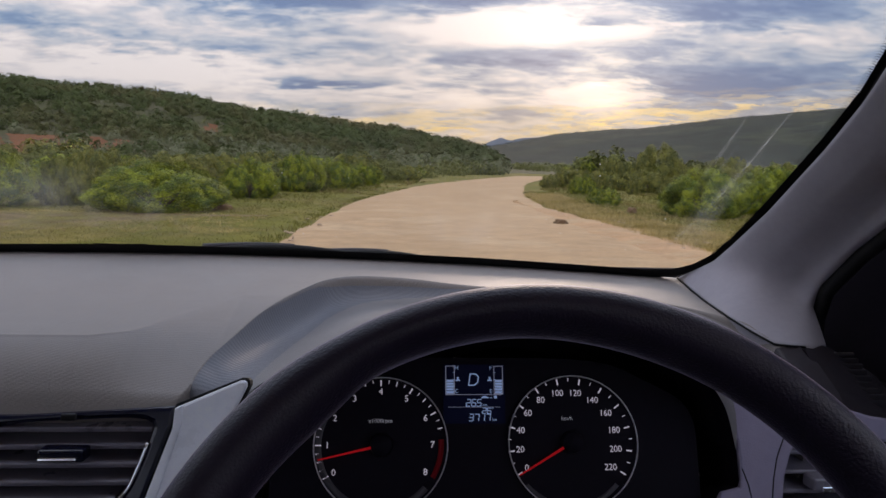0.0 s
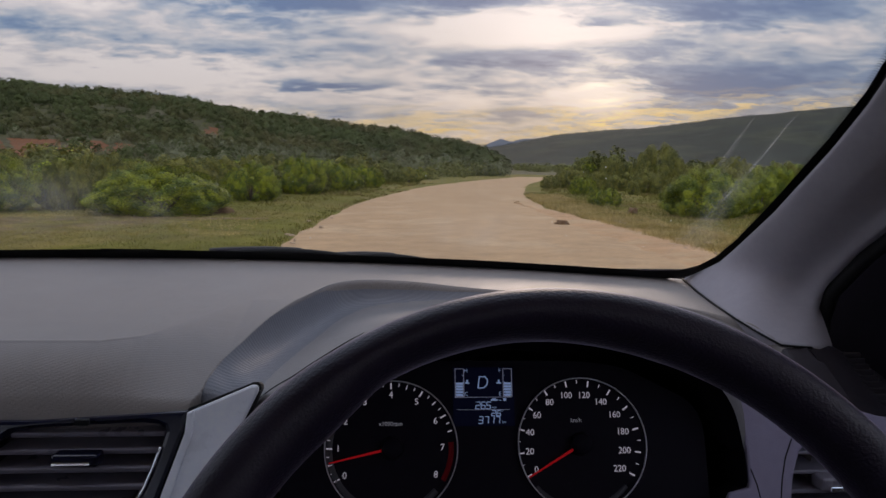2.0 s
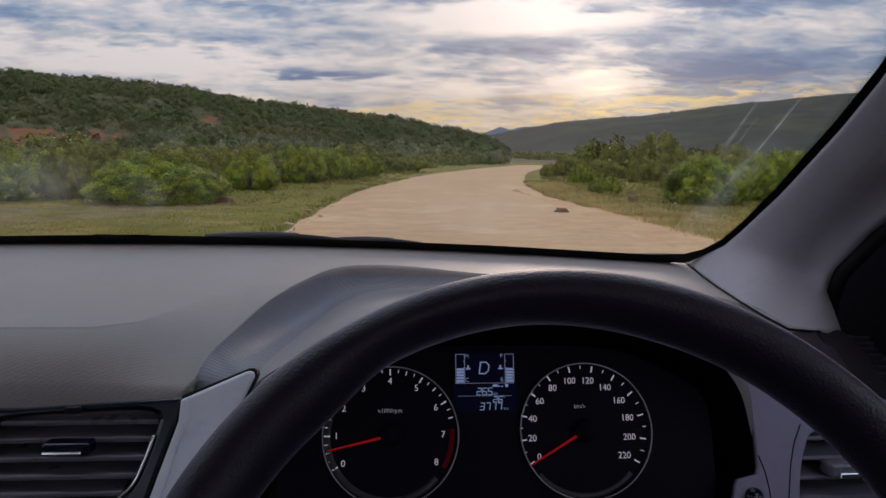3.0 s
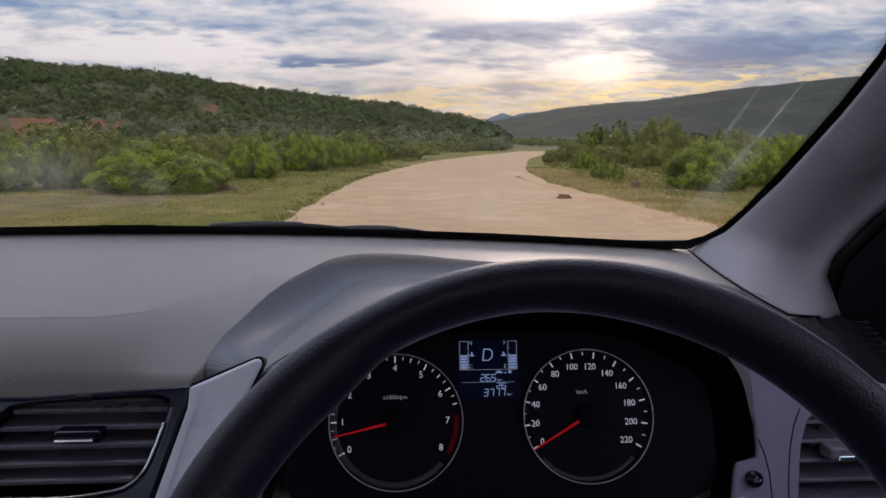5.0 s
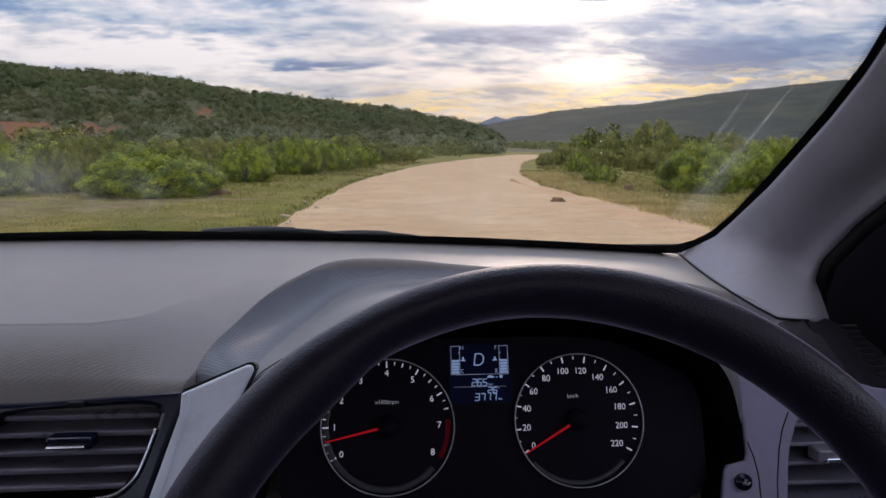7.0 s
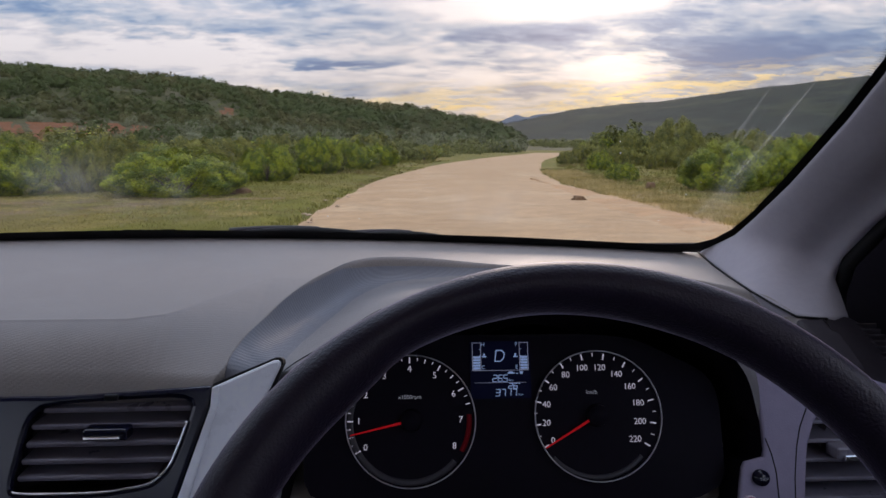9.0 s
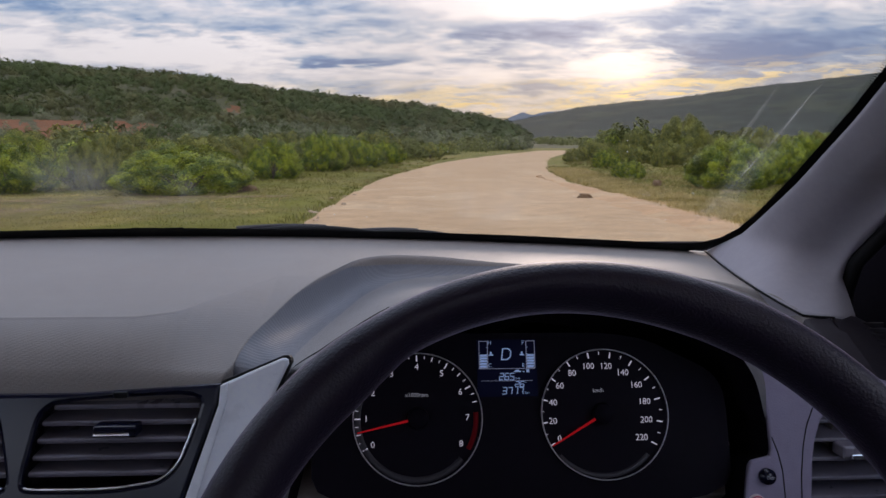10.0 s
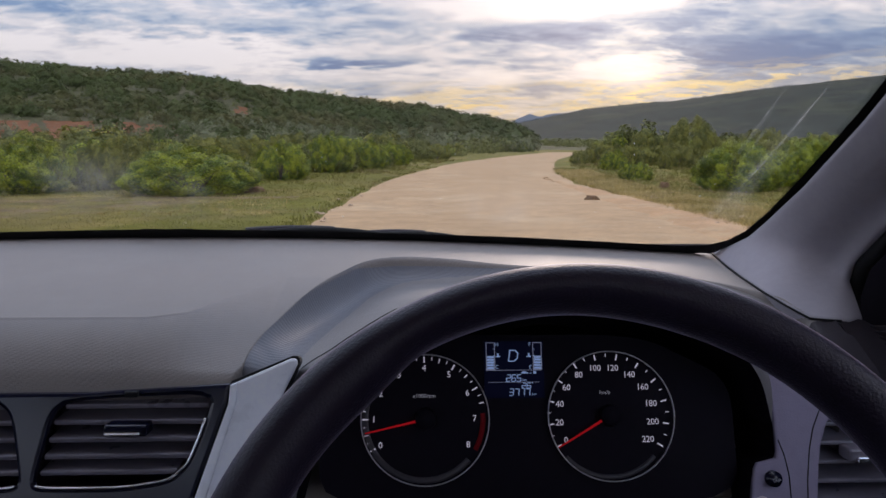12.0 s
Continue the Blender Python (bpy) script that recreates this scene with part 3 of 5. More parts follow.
def build_windscreen():
    ws = thing("windscreen", "dusty raked windscreen with a black border", "windscreen")
    ws["kind"] = "structure"
    zs, n = np.linspace(GLASS_BASE_Z, 1.375, 18), 40

    def right(z):     # the right edge of the glass
        return np.interp(z, (1.02, 1.03, 1.045, 1.065, 1.105, 1.162, 1.196, 1.40), (0.262, 0.272, 0.281, 0.286, 0.290, 0.295, 0.295, 0.262))
    P = np.zeros((len(zs), n, 3))
    for i, z in enumerate(zs):
        b = right(z)
        xs = np.linspace(2 * CAR_MID - b, b, n)
        P[i, :, 0], P[i, :, 1], P[i, :, 2] = xs, glass_y(xs, z), z
    pane = grid_mesh("pane", P, M["glass"], ws, "", True)
    pane.visible_shadow = False

    # the black ceramic border: foot strip, side strip with rounded corner
    outer = [(-0.40, 1.019), (0.05, 1.019), (0.16, 1.018), (0.222, 1.018), (0.250, 1.023), (0.265, 1.033), (0.275, 1.047), (0.282, 1.067), (0.288, 1.105), (0.292, 1.162), (0.292, 1.196), (0.262, 1.37)]
    inner = [(-0.40, 1.0405), (0.04, 1.0345), (0.150, 1.0315), (0.216, 1.0300), (0.243, 1.0325), (0.2585, 1.0400), (0.2680, 1.0515), (0.2745, 1.073), (0.2800, 1.111), (0.2845, 1.167), (0.2845, 1.2015), (0.254, 1.362)]

    def strip(name, mirror):
        O, I = np.array(outer), np.array(inner)
        t = np.linspace(0, len(O) - 1, 100)
        k = np.arange(len(O))
        rows = []
        for f in np.linspace(0, 1, 3):
            q = O * (1 - f) + I * f
            x = np.interp(t, k, q[:, 0])
            z = np.interp(t, k, q[:, 1])
            if mirror:
                x = 2 * CAR_MID - x
            rows.append(np.stack([x, glass_y(x, z) - 0.004, z], -1))
        grid_mesh(name, np.stack(rows), M["rubber"], ws, "", True, mirror)
    strip("border", False)
    strip("border", True)
    # dots that fade out along the side border
    bm = bmesh.new()
    I = np.array(inner[5:])
    seg = np.hypot(*(I[1:] - I[:-1]).T)
    run = np.concatenate([[0], np.cumsum(seg)])
    for row in range(4):
        for s0 in np.arange((0.0, 0.02, 0.085, 0.115)[row], run[-1], 0.0015):
            s1 = s0 + 0.00075 * (row % 2)
            x, z = np.interp(s1, run, I[:, 0]), np.interp(s1, run, I[:, 1])
            off = 0.0007 + 0.0014 * row
            s = (0.00066, 0.00060, 0.00050, 0.00040)[row]
            x2, z2 = x - off * 0.85, z + off * 0.45
            vs = [bm.verts.new((x2 + s * math.cos(a), glass_y(x2, z2 + 0.6 * s * math.sin(a)) - 0.0042, z2 + 0.6 * s * math.sin(a))) for a in np.arange(6) * math.pi / 3]
            bm.faces.new(vs)
    part("dot_edge", bm, M["rubber"], ws)
    # wiper arc left in the dust
    bm = bmesh.new()
    wisps = random.Random(23)
    for k in range(15):
        t0, t1 = (0, 1) if k < 2 else sorted((wisps.random(), wisps.random()))
        off, w = (0.0, 0.0013) if k == 0 else (-0.002, 0.0004) if k == 1 else (wisps.gauss(0.0, 0.0032), wisps.uniform(0.0003, 0.0013))
        if k > 10:
            t0, t1, off = 0.45 + 0.2 * wisps.random(), 0.85 + 0.15 * wisps.random(), wisps.uniform(-0.030, -0.016)
        prev = None
        for t in np.linspace(t0, max(t1, t0 + 0.2), 16):
            x = 0.222 + 0.031 * t + 0.006 * math.sin(math.pi * t) + off
            z = 1.045 + 0.145 * t
            end = min(1, 6 * (t - t0) + 0.15, 6 * (max(t1, t0 + 0.2) - t) + 0.15)
            ww = w * end * (0.5 + 0.8 * abs(noise.noise((t * 9, k * 3.7, 0))))
            cur = [bm.verts.new((x + q * ww, glass_y(x, z) + 0.003 + 0.0002 * k, z)) for q in (-1, 1)]
            if prev:
                bm.faces.new((prev[0], prev[1], cur[1], cur[0]))
            prev = cur
    rng = random.Random(17)
    specks = bmesh.new()
    for _ in range(34):
        x, z, s = rng.uniform(-0.34, 0.24), rng.uniform(1.05, 1.15), rng.uniform(0.00025, 0.0006)
        if x > 0.10 and rng.random() < 0.3:
            s *= 1.5
        specks.faces.new([specks.verts.new((x + s * math.cos(a), glass_y(x, z) + 0.002, z + 0.6 * s * math.sin(a))) for a in np.arange(6) * math.pi / 3])
    for cx, cz, wx, wz in ((-0.42, 1.095, 0.13, 0.055), (-0.30, 1.075, 0.07, 0.040), (0.245, 1.115, 0.045, 0.075), (0.02, 1.075, 0.10, 0.035)):
        gx, gz = np.meshgrid(np.linspace(cx - wx, cx + wx, 18), np.linspace(cz - wz, cz + wz, 12))
        film = grid_mesh("dust_film", np.stack([gx, glass_y(gx, gz) + 0.006 + 0.002 * (cx > 0), gz], -1), M["film"], ws, "thin smear of pale dust on the glass")
        film.visible_shadow = False
    fleck = part("dust_specks", specks, M["fleck"], ws, "pale specks of dirt on the glass")
    fleck.visible_shadow = False
    streak = part("dust_streak", bm, M["streak"], ws, "pale dust streak on the glass")
    streak.visible_shadow = False
    return ws


def streak_material():
    m = bpy.data.materials.new("streak")
    m.use_nodes = True
    nt = m.node_tree
    nt.nodes.clear()
    N, L = nt.nodes.new, nt.links.new
    tr, df, mx, out = N("ShaderNodeBsdfTransparent"), N("ShaderNodeBsdfTranslucent"), N("ShaderNodeMixShader"), N("ShaderNodeOutputMaterial")
    tc, n, r = N("ShaderNodeTexCoord"), N("ShaderNodeTexNoise"), N("ShaderNodeMapRange")
    L(tc.outputs["Object"], n.inputs["Vector"])
    n.inputs["Scale"].default_value = 60
    r.inputs["To Min"].default_value, r.inputs["To Max"].default_value = -0.04, 0.17
    L(n.outputs["Fac"], r.inputs[0])
    df.inputs[0].default_value = (0.75, 0.75, 0.72, 1)
    L(r.outputs[0], mx.inputs[0])
    L(tr.outputs[0], mx.inputs[1])
    L(df.outputs[0], mx.inputs[2])
    L(mx.outputs[0], out.inputs[0])
    return m


def film_material():
    """A smear of dust that thins out towards its rim."""
    m = bpy.data.materials.new("film")
    m.use_nodes = True
    nt = m.node_tree
    nt.nodes.clear()
    N, L = nt.nodes.new, nt.links.new
    tr, df, mx, out = N("ShaderNodeBsdfTransparent"), N("ShaderNodeBsdfTranslucent"), N("ShaderNodeMixShader"), N("ShaderNodeOutputMaterial")
    tc, mp, ln, r = N("ShaderNodeTexCoord"), N("ShaderNodeMapping"), N("ShaderNodeVectorMath"), N("ShaderNodeMapRange")
    mp.inputs["Location"].default_value, mp.inputs["Scale"].default_value = (-1, 0, -1), (2, 0, 2)
    L(tc.outputs["Generated"], mp.inputs[0])
    ln.operation = "LENGTH"
    L(mp.outputs[0], ln.inputs[0])
    r.interpolation_type = "SMOOTHSTEP"
    r.inputs["From Min"].default_value, r.inputs["From Max"].default_value, r.inputs["To Min"].default_value, r.inputs["To Max"].default_value = 0.1, 1.0, 1.0, 0.0
    L(ln.outputs["Value"], r.inputs[0])
    n, k, mul = N("ShaderNodeTexNoise"), N("ShaderNodeMapRange"), N("ShaderNodeMath")
    sc = N("ShaderNodeMapping")
    sc.inputs["Scale"].default_value, sc.inputs["Rotation"].default_value = (26, 8, 10), (0, 0.35, 0)
    L(tc.outputs["Object"], sc.inputs[0])
    L(sc.outputs[0], n.inputs["Vector"])
    n.inputs["Scale"].default_value, n.inputs["Detail"].default_value, n.inputs["Roughness"].default_value = 1.0, 4.0, 0.55
    k.inputs["From Min"].default_value, k.inputs["From Max"].default_value, k.inputs["To Max"].default_value = 0.42, 0.72, 0.12
    L(n.outputs["Fac"], k.inputs[0])
    mul.operation = "MULTIPLY"
    L(r.outputs[0], mul.inputs[0])
    L(k.outputs[0], mul.inputs[1])
    df.inputs[0].default_value = (0.72, 0.72, 0.70, 1)
    L(mul.outputs[0], mx.inputs[0])
    L(tr.outputs[0], mx.inputs[1])
    L(df.outputs[0], mx.inputs[2])
    L(mx.outputs[0], out.inputs[0])
    return m


M["film"] = film_material()
M["streak"] = streak_material()
M["fleck"] = leafy(material("fleck", rgb(0.8, 0.8, 0.76), 0.7, vary=0.05), 0.6)
build_windscreen()


def build_wiper(x0, x1, lift, label):
    wiper = thing("windscreen_wiper", label, "wiper", "windscreen wipers")
    n = 24
    pts, arm = [], []
    for i in range(n):
        t = i / (n - 1)
        x = x0 + (x1 - x0) * t
        z = 1.0285 + 0.006 * math.sin(math.pi * t) + lift
        pts.append((x, glass_y(x, z) + 0.014, z))
        if t < 0.62:
            arm.append((x, glass_y(x, z + 0.003) + 0.022, z + 0.0035 - 0.003 * t))
    blade = bmesh.new()
    tube_bm(blade, pts, [0.0016 + 0.0018 * math.sin(math.pi * i / (n - 1)) for i in range(n)], 8)
    part("blade", blade, M["rubber"], wiper, smooth=True)
    bm = bmesh.new()
    tube_bm(bm, arm, [0.0032 - 0.001 * i / len(arm) for i in range(len(arm))], 8)
    part("arm", bm, M["dark_plastic"], wiper, smooth=True)


build_wiper(-0.285, -0.105, 0.0034, "black windscreen wiper parked along the foot of the glass")
build_wiper(-0.15, -0.01, -0.0006, "thin black wiper tip lying behind the other wiper")
cowl = box_bm((1.30, 0.10, 0.03), (CAR_MID, 0.97, 0.982), 0.01)
tagged(part("cowl", cowl, M["dark_plastic"]), "black plastic cowl at the foot of the windscreen", "cowl", kind="structure")


def build_pillar():
    """The right-hand windscreen pillar trim, from below the dashboard to the roof."""
    L = np.array([(0.240, 0.870, 0.960), (0.246, 0.826, 1.008), (0.256, 0.808, 1.024), (0.266, 0.788, 1.041), (0.273, 0.757, 1.064), (0.279, 0.700, 1.103), (0.283, 0.624, 1.159), (0.283, 0.579, 1.194), (0.252, 0.364, 1.365)])
    R = np.array([(0.335, 0.700, 0.930), (0.330, 0.700, 0.972), (0.325, 0.697, 0.990), (0.324, 0.694, 1.010), (0.323, 0.682, 1.038), (0.331, 0.648, 1.075), (0.335, 0.575, 1.125), (0.332, 0.515, 1.165), (0.296, 0.300, 1.330)])
    t, k = np.linspace(0, len(L) - 1, 60), np.arange(len(L))
    prof_s = np.array([0.0, 0.04, 0.12, 0.28, 0.45, 0.58, 0.68, 0.80, 0.90, 0.96, 1.0])
    prof_h = np.array([-0.002, 0.003, 0.006, 0.010, 0.011, 0.005, -0.005, -0.010, -0.006, -0.001, -0.010])
    rows = []
    for i in t:
        a = np.array([np.interp(i, k, L[:, c]) for c in range(3)])
        b = np.array([np.interp(i, k, R[:, c]) for c in range(3)])
        out = np.array((-0.55, -0.75, 0.25))
        out = out / np.linalg.norm(out)
        rows.append([a + (b - a) * s + out * h for s, h in zip(np.interp(np.linspace(0, 10, 41), np.arange(11), prof_s), np.interp(np.linspace(0, 10, 41), np.arange(11), prof_h))])
    P = np.array(rows)
    for _ in range(2):
        P[1:-1, 1:-1] = 0.5 * P[1:-1, 1:-1] + 0.125 * (P[2:, 1:-1] + P[:-2, 1:-1] + P[1:-1, 2:] + P[1:-1, :-2])
    for side in (1, -1):
        pillar = thing("pillar_trim", "grey fabric-grained windscreen pillar trim", "pillar trim")
        pillar["kind"] = "structure"
        Q = P.copy()
        if side < 0:
            Q[:, :, 0] = 2 * CAR_MID - Q[:, :, 0]
        S = Q[:, -1]
        bm = bmesh.new()
        tube_bm(bm, [tuple(p + np.array((0.006 * side, 0.0, -0.004))) for p in S], 0.007, 8)
        part("door_seal", bm, M["rubber"], pillar, smooth=True)
        # the flared foot that meets the dashboard
        S = np.array([(0.2538, 0.8355, 1.0201), (0.2464, 0.7776, 1.0150), (0.2432, 0.7336, 1.0110), (0.2412, 0.6830, 1.0066), (0.2500, 0.6590, 0.9995), (0.2610, 0.6391, 0.9928), (0.2757, 0.6347, 0.9922), (0.2960, 0.6400, 0.9900), (0.3200, 0.6600, 0.9880)])
        S = np.stack([np.interp(np.linspace(0, len(S) - 1, 41), np.arange(len(S)), S[:, c]) for c in range(3)], -1) + (0, 0, 0.0006)
        if side < 0:
            S[:, 0] = 2 * CAR_MID - S[:, 0]
        T = Q[24]
        out = np.array((-0.35 * side, -0.5, 0.35))
        foot = np.array([S + (T - S) * u + out * 0.005 * math.sin(math.pi * u) * np.sin(np.pi * np.linspace(0.0, 0.9, 41))[:, None] for u in np.linspace(0, 1, 14)])
        bm = bmesh.new()
        tube_bm(bm, [tuple(q + (-0.0005 * side, -0.0005, 0.0004)) for q in S[:34]], 0.0011, 6)
        part("joint", bm, M["rubber"], pillar, "dark joint at the foot of the trim", True)
        G = np.concatenate([[S + (0.002 * side, 0.002, -0.012)], foot[:-1], Q[24:]])
        for _ in range(40):
            G[2:31, 1:-1] = 0.4 * G[2:31, 1:-1] + 0.15 * (G[3:32, 1:-1] + G[1:30, 1:-1] + G[2:31, 2:] + G[2:31, :-2])
        grid_mesh("trim", G, M["pillar"], pillar, "", True, side < 0)
        back = np.stack([Q[:, 0] + (0.004, 0.02, 0.0), Q[:, -1] + (0.015 * side, 0.01, 0.0)], 1)
        grid_mesh("backing", back, M["dark_plastic"], pillar, "", False)


build_pillar()


# ---------------------------------------------------------------- dashboard
RIDGE_X = (-0.235, -0.210, -0.2035, -0.1907, -0.1735, -0.1480, -0.126, -0.093, -0.045, -0.004, 0.033, 0.12, 0.20, 0.25, 0.29)
RIDGE_Y = (0.540, 0.593, 0.6220, 0.6556, 0.7065, 0.7690, 0.810, 0.825, 0.817, 0.799, 0.786, 0.765, 0.730, 0.67, 0.54)


def dash_profile(x, y):
    """The top: a flat pan, a crease, a slope down to a rounded front edge."""
    yc = np.interp(x, (-1.2, -0.294, -0.266, -0.256, -0.240, -0.222, -0.20, 0.2, 0.3), (0.623, 0.624, 0.636, 0.648, 0.676, 0.706, 0.74, 0.69, 0.65))
    flat = 1.001 + (y - 0.62) * 0.089
    k = (1.001 + (yc - 0.62) * 0.089 - 0.9665) / (yc - 0.582)
    slope = 0.9665 + (y - 0.582) * k
    slope = slope + 0.0065 * (1 - ease(0.12, 0.20, x)) * np.sin(np.pi * np.clip((y - 0.573) / (yc - 0.573), 0, 1))
    w = 0.0006
    z = -w * np.log(np.exp(-np.clip((flat - 0.98) / w, -500, 500)) + np.exp(-np.clip((slope - 0.98) / w, -500, 500))) + 0.98
    z = z + 0.0006 * np.exp(-((y - yc) / 0.0016) ** 2) * (1 - ease(-0.28, -0.245, x))     # a fine bead along the crease
    return z - 0.0075 * np.clip((0.584 - y) / 0.012, 0, 1.2) ** 2


# the ridge where the top drops to the instrument hood, and the front lip of that hood
RIDGE = [(-0.2130, 0.588, 0.930), (-0.2098, 0.590, 0.9690)] + [(x, y, float(dash_profile(np.array(x), np.array(y)))) for x, y in zip(RIDGE_X[2:-2], RIDGE_Y[2:-2])] + [(0.250, 0.670, 0.995), (0.270, 0.600, 0.960)]
LIP = [(-0.172, 0.562, 0.860), (-0.160, 0.566, 0.915), (-0.150, 0.556, 0.954), (-0.138, 0.538, 0.977), (-0.118, 0.530, 0.9900), (-0.090, 0.530, 1.0060), (-0.062, 0.530, 1.0190), (-0.035, 0.530, 1.0290), (-0.005, 0.530, 1.0370),
       (0.025, 0.530, 1.0443), (0.055, 0.530, 1.0440), (0.110, 0.532, 1.0330), (0.150, 0.542, 1.0050), (0.1800, 0.557, 0.9740), (0.1945, 0.561, 0.9350)]
# how deep and how softly the ridge drops, along it
DROP = (0.002, 0.004, 0.012, 0.024, 0.034, 0.036, 0.033, 0.028, 0.023, 0.017, 0.012, 0.007, 0.004, 0.002, 0.001)
SOFT = (0.016, 0.016, 0.015, 0.015, 0.014, 0.012, 0.009, 0.0075, 0.007, 0.007, 0.008, 0.010, 0.012, 0.012, 0.012)


def flowing(values, n):
    """Smooth samples along a list of points or numbers."""
    V = np.asarray(values, float).reshape(len(values), -1)
    t = np.linspace(0, len(V) - 1, n)
    i = np.clip(t.astype(int), 0, len(V) - 2)
    f = (t - i)[:, None]
    T = np.gradient(V, axis=0)
    h1, h2 = 2 * f ** 3 - 3 * f ** 2 + 1, f ** 3 - 2 * f ** 2 + f
    return h1 * V[i] + h2 * T[i] + (1 - h1) * V[i + 1] + (f ** 3 - f ** 2) * T[i + 1]


RIDGE_LINE = np.concatenate([[(-0.235, 0.54)], flowing(RIDGE, 400)[30:, :2], [(0.29, 0.54)]])


def hood_sheet(nu=240, nv=90):
    """The hood's skin, from the ridge to the lip."""
    A, B = flowing(RIDGE, nu), flowing(LIP, nu)
    D, W = flowing(DROP, nu)[:, 0], flowing(SOFT, nu)[:, 0]
    v = np.linspace(0, 1, nv) ** 1.4
    run = np.linalg.norm((B - A)[:, :2], axis=1)
    P = A[:, None] + (B - A)[:, None] * v[None, :, None]
    d = run[:, None] * v[None]
    fall = D[:, None] * (1 - np.exp(-d / W[:, None]))
    P[:, :, 2] = A[:, 2, None] - fall + (B[:, 2] - A[:, 2] + D)[:, None] * v[None] ** 1.5
    P[:, :, 2] -= 0.006 * np.clip((v[None] - 0.955) / 0.045, 0, 1) ** 2
    return P, d


def dash_z(x, y):
    """The top outside the hood; inside its ridge it dives below the hood's skin."""
    inside = np.interp(x, RIDGE_LINE[:, 0], RIDGE_LINE[:, 1]) - y
    return dash_profile(x, y) - 0.0004 * ease(-0.002, 0.001, inside) - 0.09 * ease(0.001, 0.012, inside) * (x > -0.225) * (1 - ease(0.243, 0.262, x))


def build_dashboard():
    dash = thing("dashboard", "grey grained plastic dashboard with a raised instrument hood", "dashboard")
    xs = np.concatenate([np.linspace(-1.10, -0.42, 30), np.linspace(-0.41, 0.286, 520)])
    vs = np.concatenate([np.linspace(0, 0.25, 140), np.linspace(0.255, 1, 220)])
    X = np.repeat(xs[None], len(vs), 0)
    rear = glass_y(xs, 1.018) - 0.003
    Y = 0.573 + (rear - 0.573)[None] * vs[:, None]
    Z = dash_z(X, Y)
    # the top dips under the foot of the pillar trim
    foot_x = np.interp(Y, (0.6347, 0.6391, 0.659, 0.683, 0.7336, 0.7776, 0.8355), (0.2757, 0.261, 0.250, 0.2412, 0.2432, 0.2464, 0.2538))
    Z = Z - 0.03 * ease(foot_x + 0.005, foot_x + 0.020, X) * ease(0.615, 0.632, Y)
    ok = np.stack([X, Y, Z], -1)
    # rolled front edge
    lip = [ok[0] + np.array((0, dy, dz)) for dy, dz in ((0.040, -0.040), (0.022, -0.026), (0.010, -0.010), (0.002, -0.003))]
    top = grid_mesh("dash_top", np.concatenate([np.array(lip), ok]), M["dash"], dash, "", True)
    c = np.array([p.center for p in top.data.polygons])
    top.data.materials.append(M["dark_plastic"])
    top.data.polygons.foreach_set("material_index", ((c[:, 0] > 0.255) & (c[:, 1] < 0.636)).astype(np.int32))
    # the instrument hood: a ribbed drop from the ridge, then a smooth rise to the lip;
    # the drop's darker colour includes shade from facing away from the windscreen
    P, d = hood_sheet()
    hood = grid_mesh("instrument_hood", P, M["hood"], dash, "smooth grey hood over the instruments with a ribbed edge", True, True)
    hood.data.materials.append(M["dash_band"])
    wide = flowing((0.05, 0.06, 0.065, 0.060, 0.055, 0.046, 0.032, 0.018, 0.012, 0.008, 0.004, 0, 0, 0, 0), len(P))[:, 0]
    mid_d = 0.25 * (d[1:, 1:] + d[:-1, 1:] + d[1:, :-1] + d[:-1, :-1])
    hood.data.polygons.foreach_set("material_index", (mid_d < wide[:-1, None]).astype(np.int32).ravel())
    # seams of the hood
    for u0, u1, v0, v1, w in ((0.17, 0.43, 0.62, 0.50, 0.0007), (0.25, 0.37, 0.80, 0.70, 0.0005)):
        bm = bmesh.new()
        pts = []
        for t in np.linspace(0, 1, 30):
            i, j = (u0 + (u1 - u0) * t) * (P.shape[0] - 1), (v0 + (v1 - v0) * t) ** (1 / 1.4) * (P.shape[1] - 1)
            pts.append(tuple(P[int(round(i)), int(round(j))]))
        pts = [tuple(q) for q in flowing(pts[::4] + pts[-1:], 40)]
        tube_bm(bm, pts, [w * min(1, 0.3 + 4 * i / 40, 0.3 + 4 * (39 - i) / 40) for i in range(40)], 6)
        part("seam", bm, M["rubber"], dash)
    # tunnel inside the hood, down to the instruments; near-black colour stands in for the hood's shade
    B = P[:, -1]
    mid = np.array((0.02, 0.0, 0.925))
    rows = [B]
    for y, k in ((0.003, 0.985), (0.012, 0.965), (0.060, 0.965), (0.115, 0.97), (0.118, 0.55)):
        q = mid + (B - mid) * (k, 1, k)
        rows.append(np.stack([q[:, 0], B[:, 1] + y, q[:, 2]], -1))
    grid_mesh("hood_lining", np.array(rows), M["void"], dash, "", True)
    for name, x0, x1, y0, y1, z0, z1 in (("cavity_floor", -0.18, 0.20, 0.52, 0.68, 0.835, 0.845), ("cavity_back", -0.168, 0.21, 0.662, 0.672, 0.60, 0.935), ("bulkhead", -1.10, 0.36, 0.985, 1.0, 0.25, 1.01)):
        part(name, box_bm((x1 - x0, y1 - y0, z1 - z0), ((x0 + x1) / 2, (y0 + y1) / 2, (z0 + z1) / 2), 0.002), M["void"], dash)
    part("backing", box_bm((0.40, 0.01, 0.20), (-0.37, 0.625, 0.86), 0.002), M["rubber"], dash)
    ys, ex = np.linspace(0.56, 0.80, 24), np.linspace(0.285, 0.365, 12)
    EX, EY = np.meshgrid(ex, ys)
    end = dash_z(np.minimum(EX, 0.286), EY) - 0.003 - 0.8 * (EX - 0.285) ** 1.2
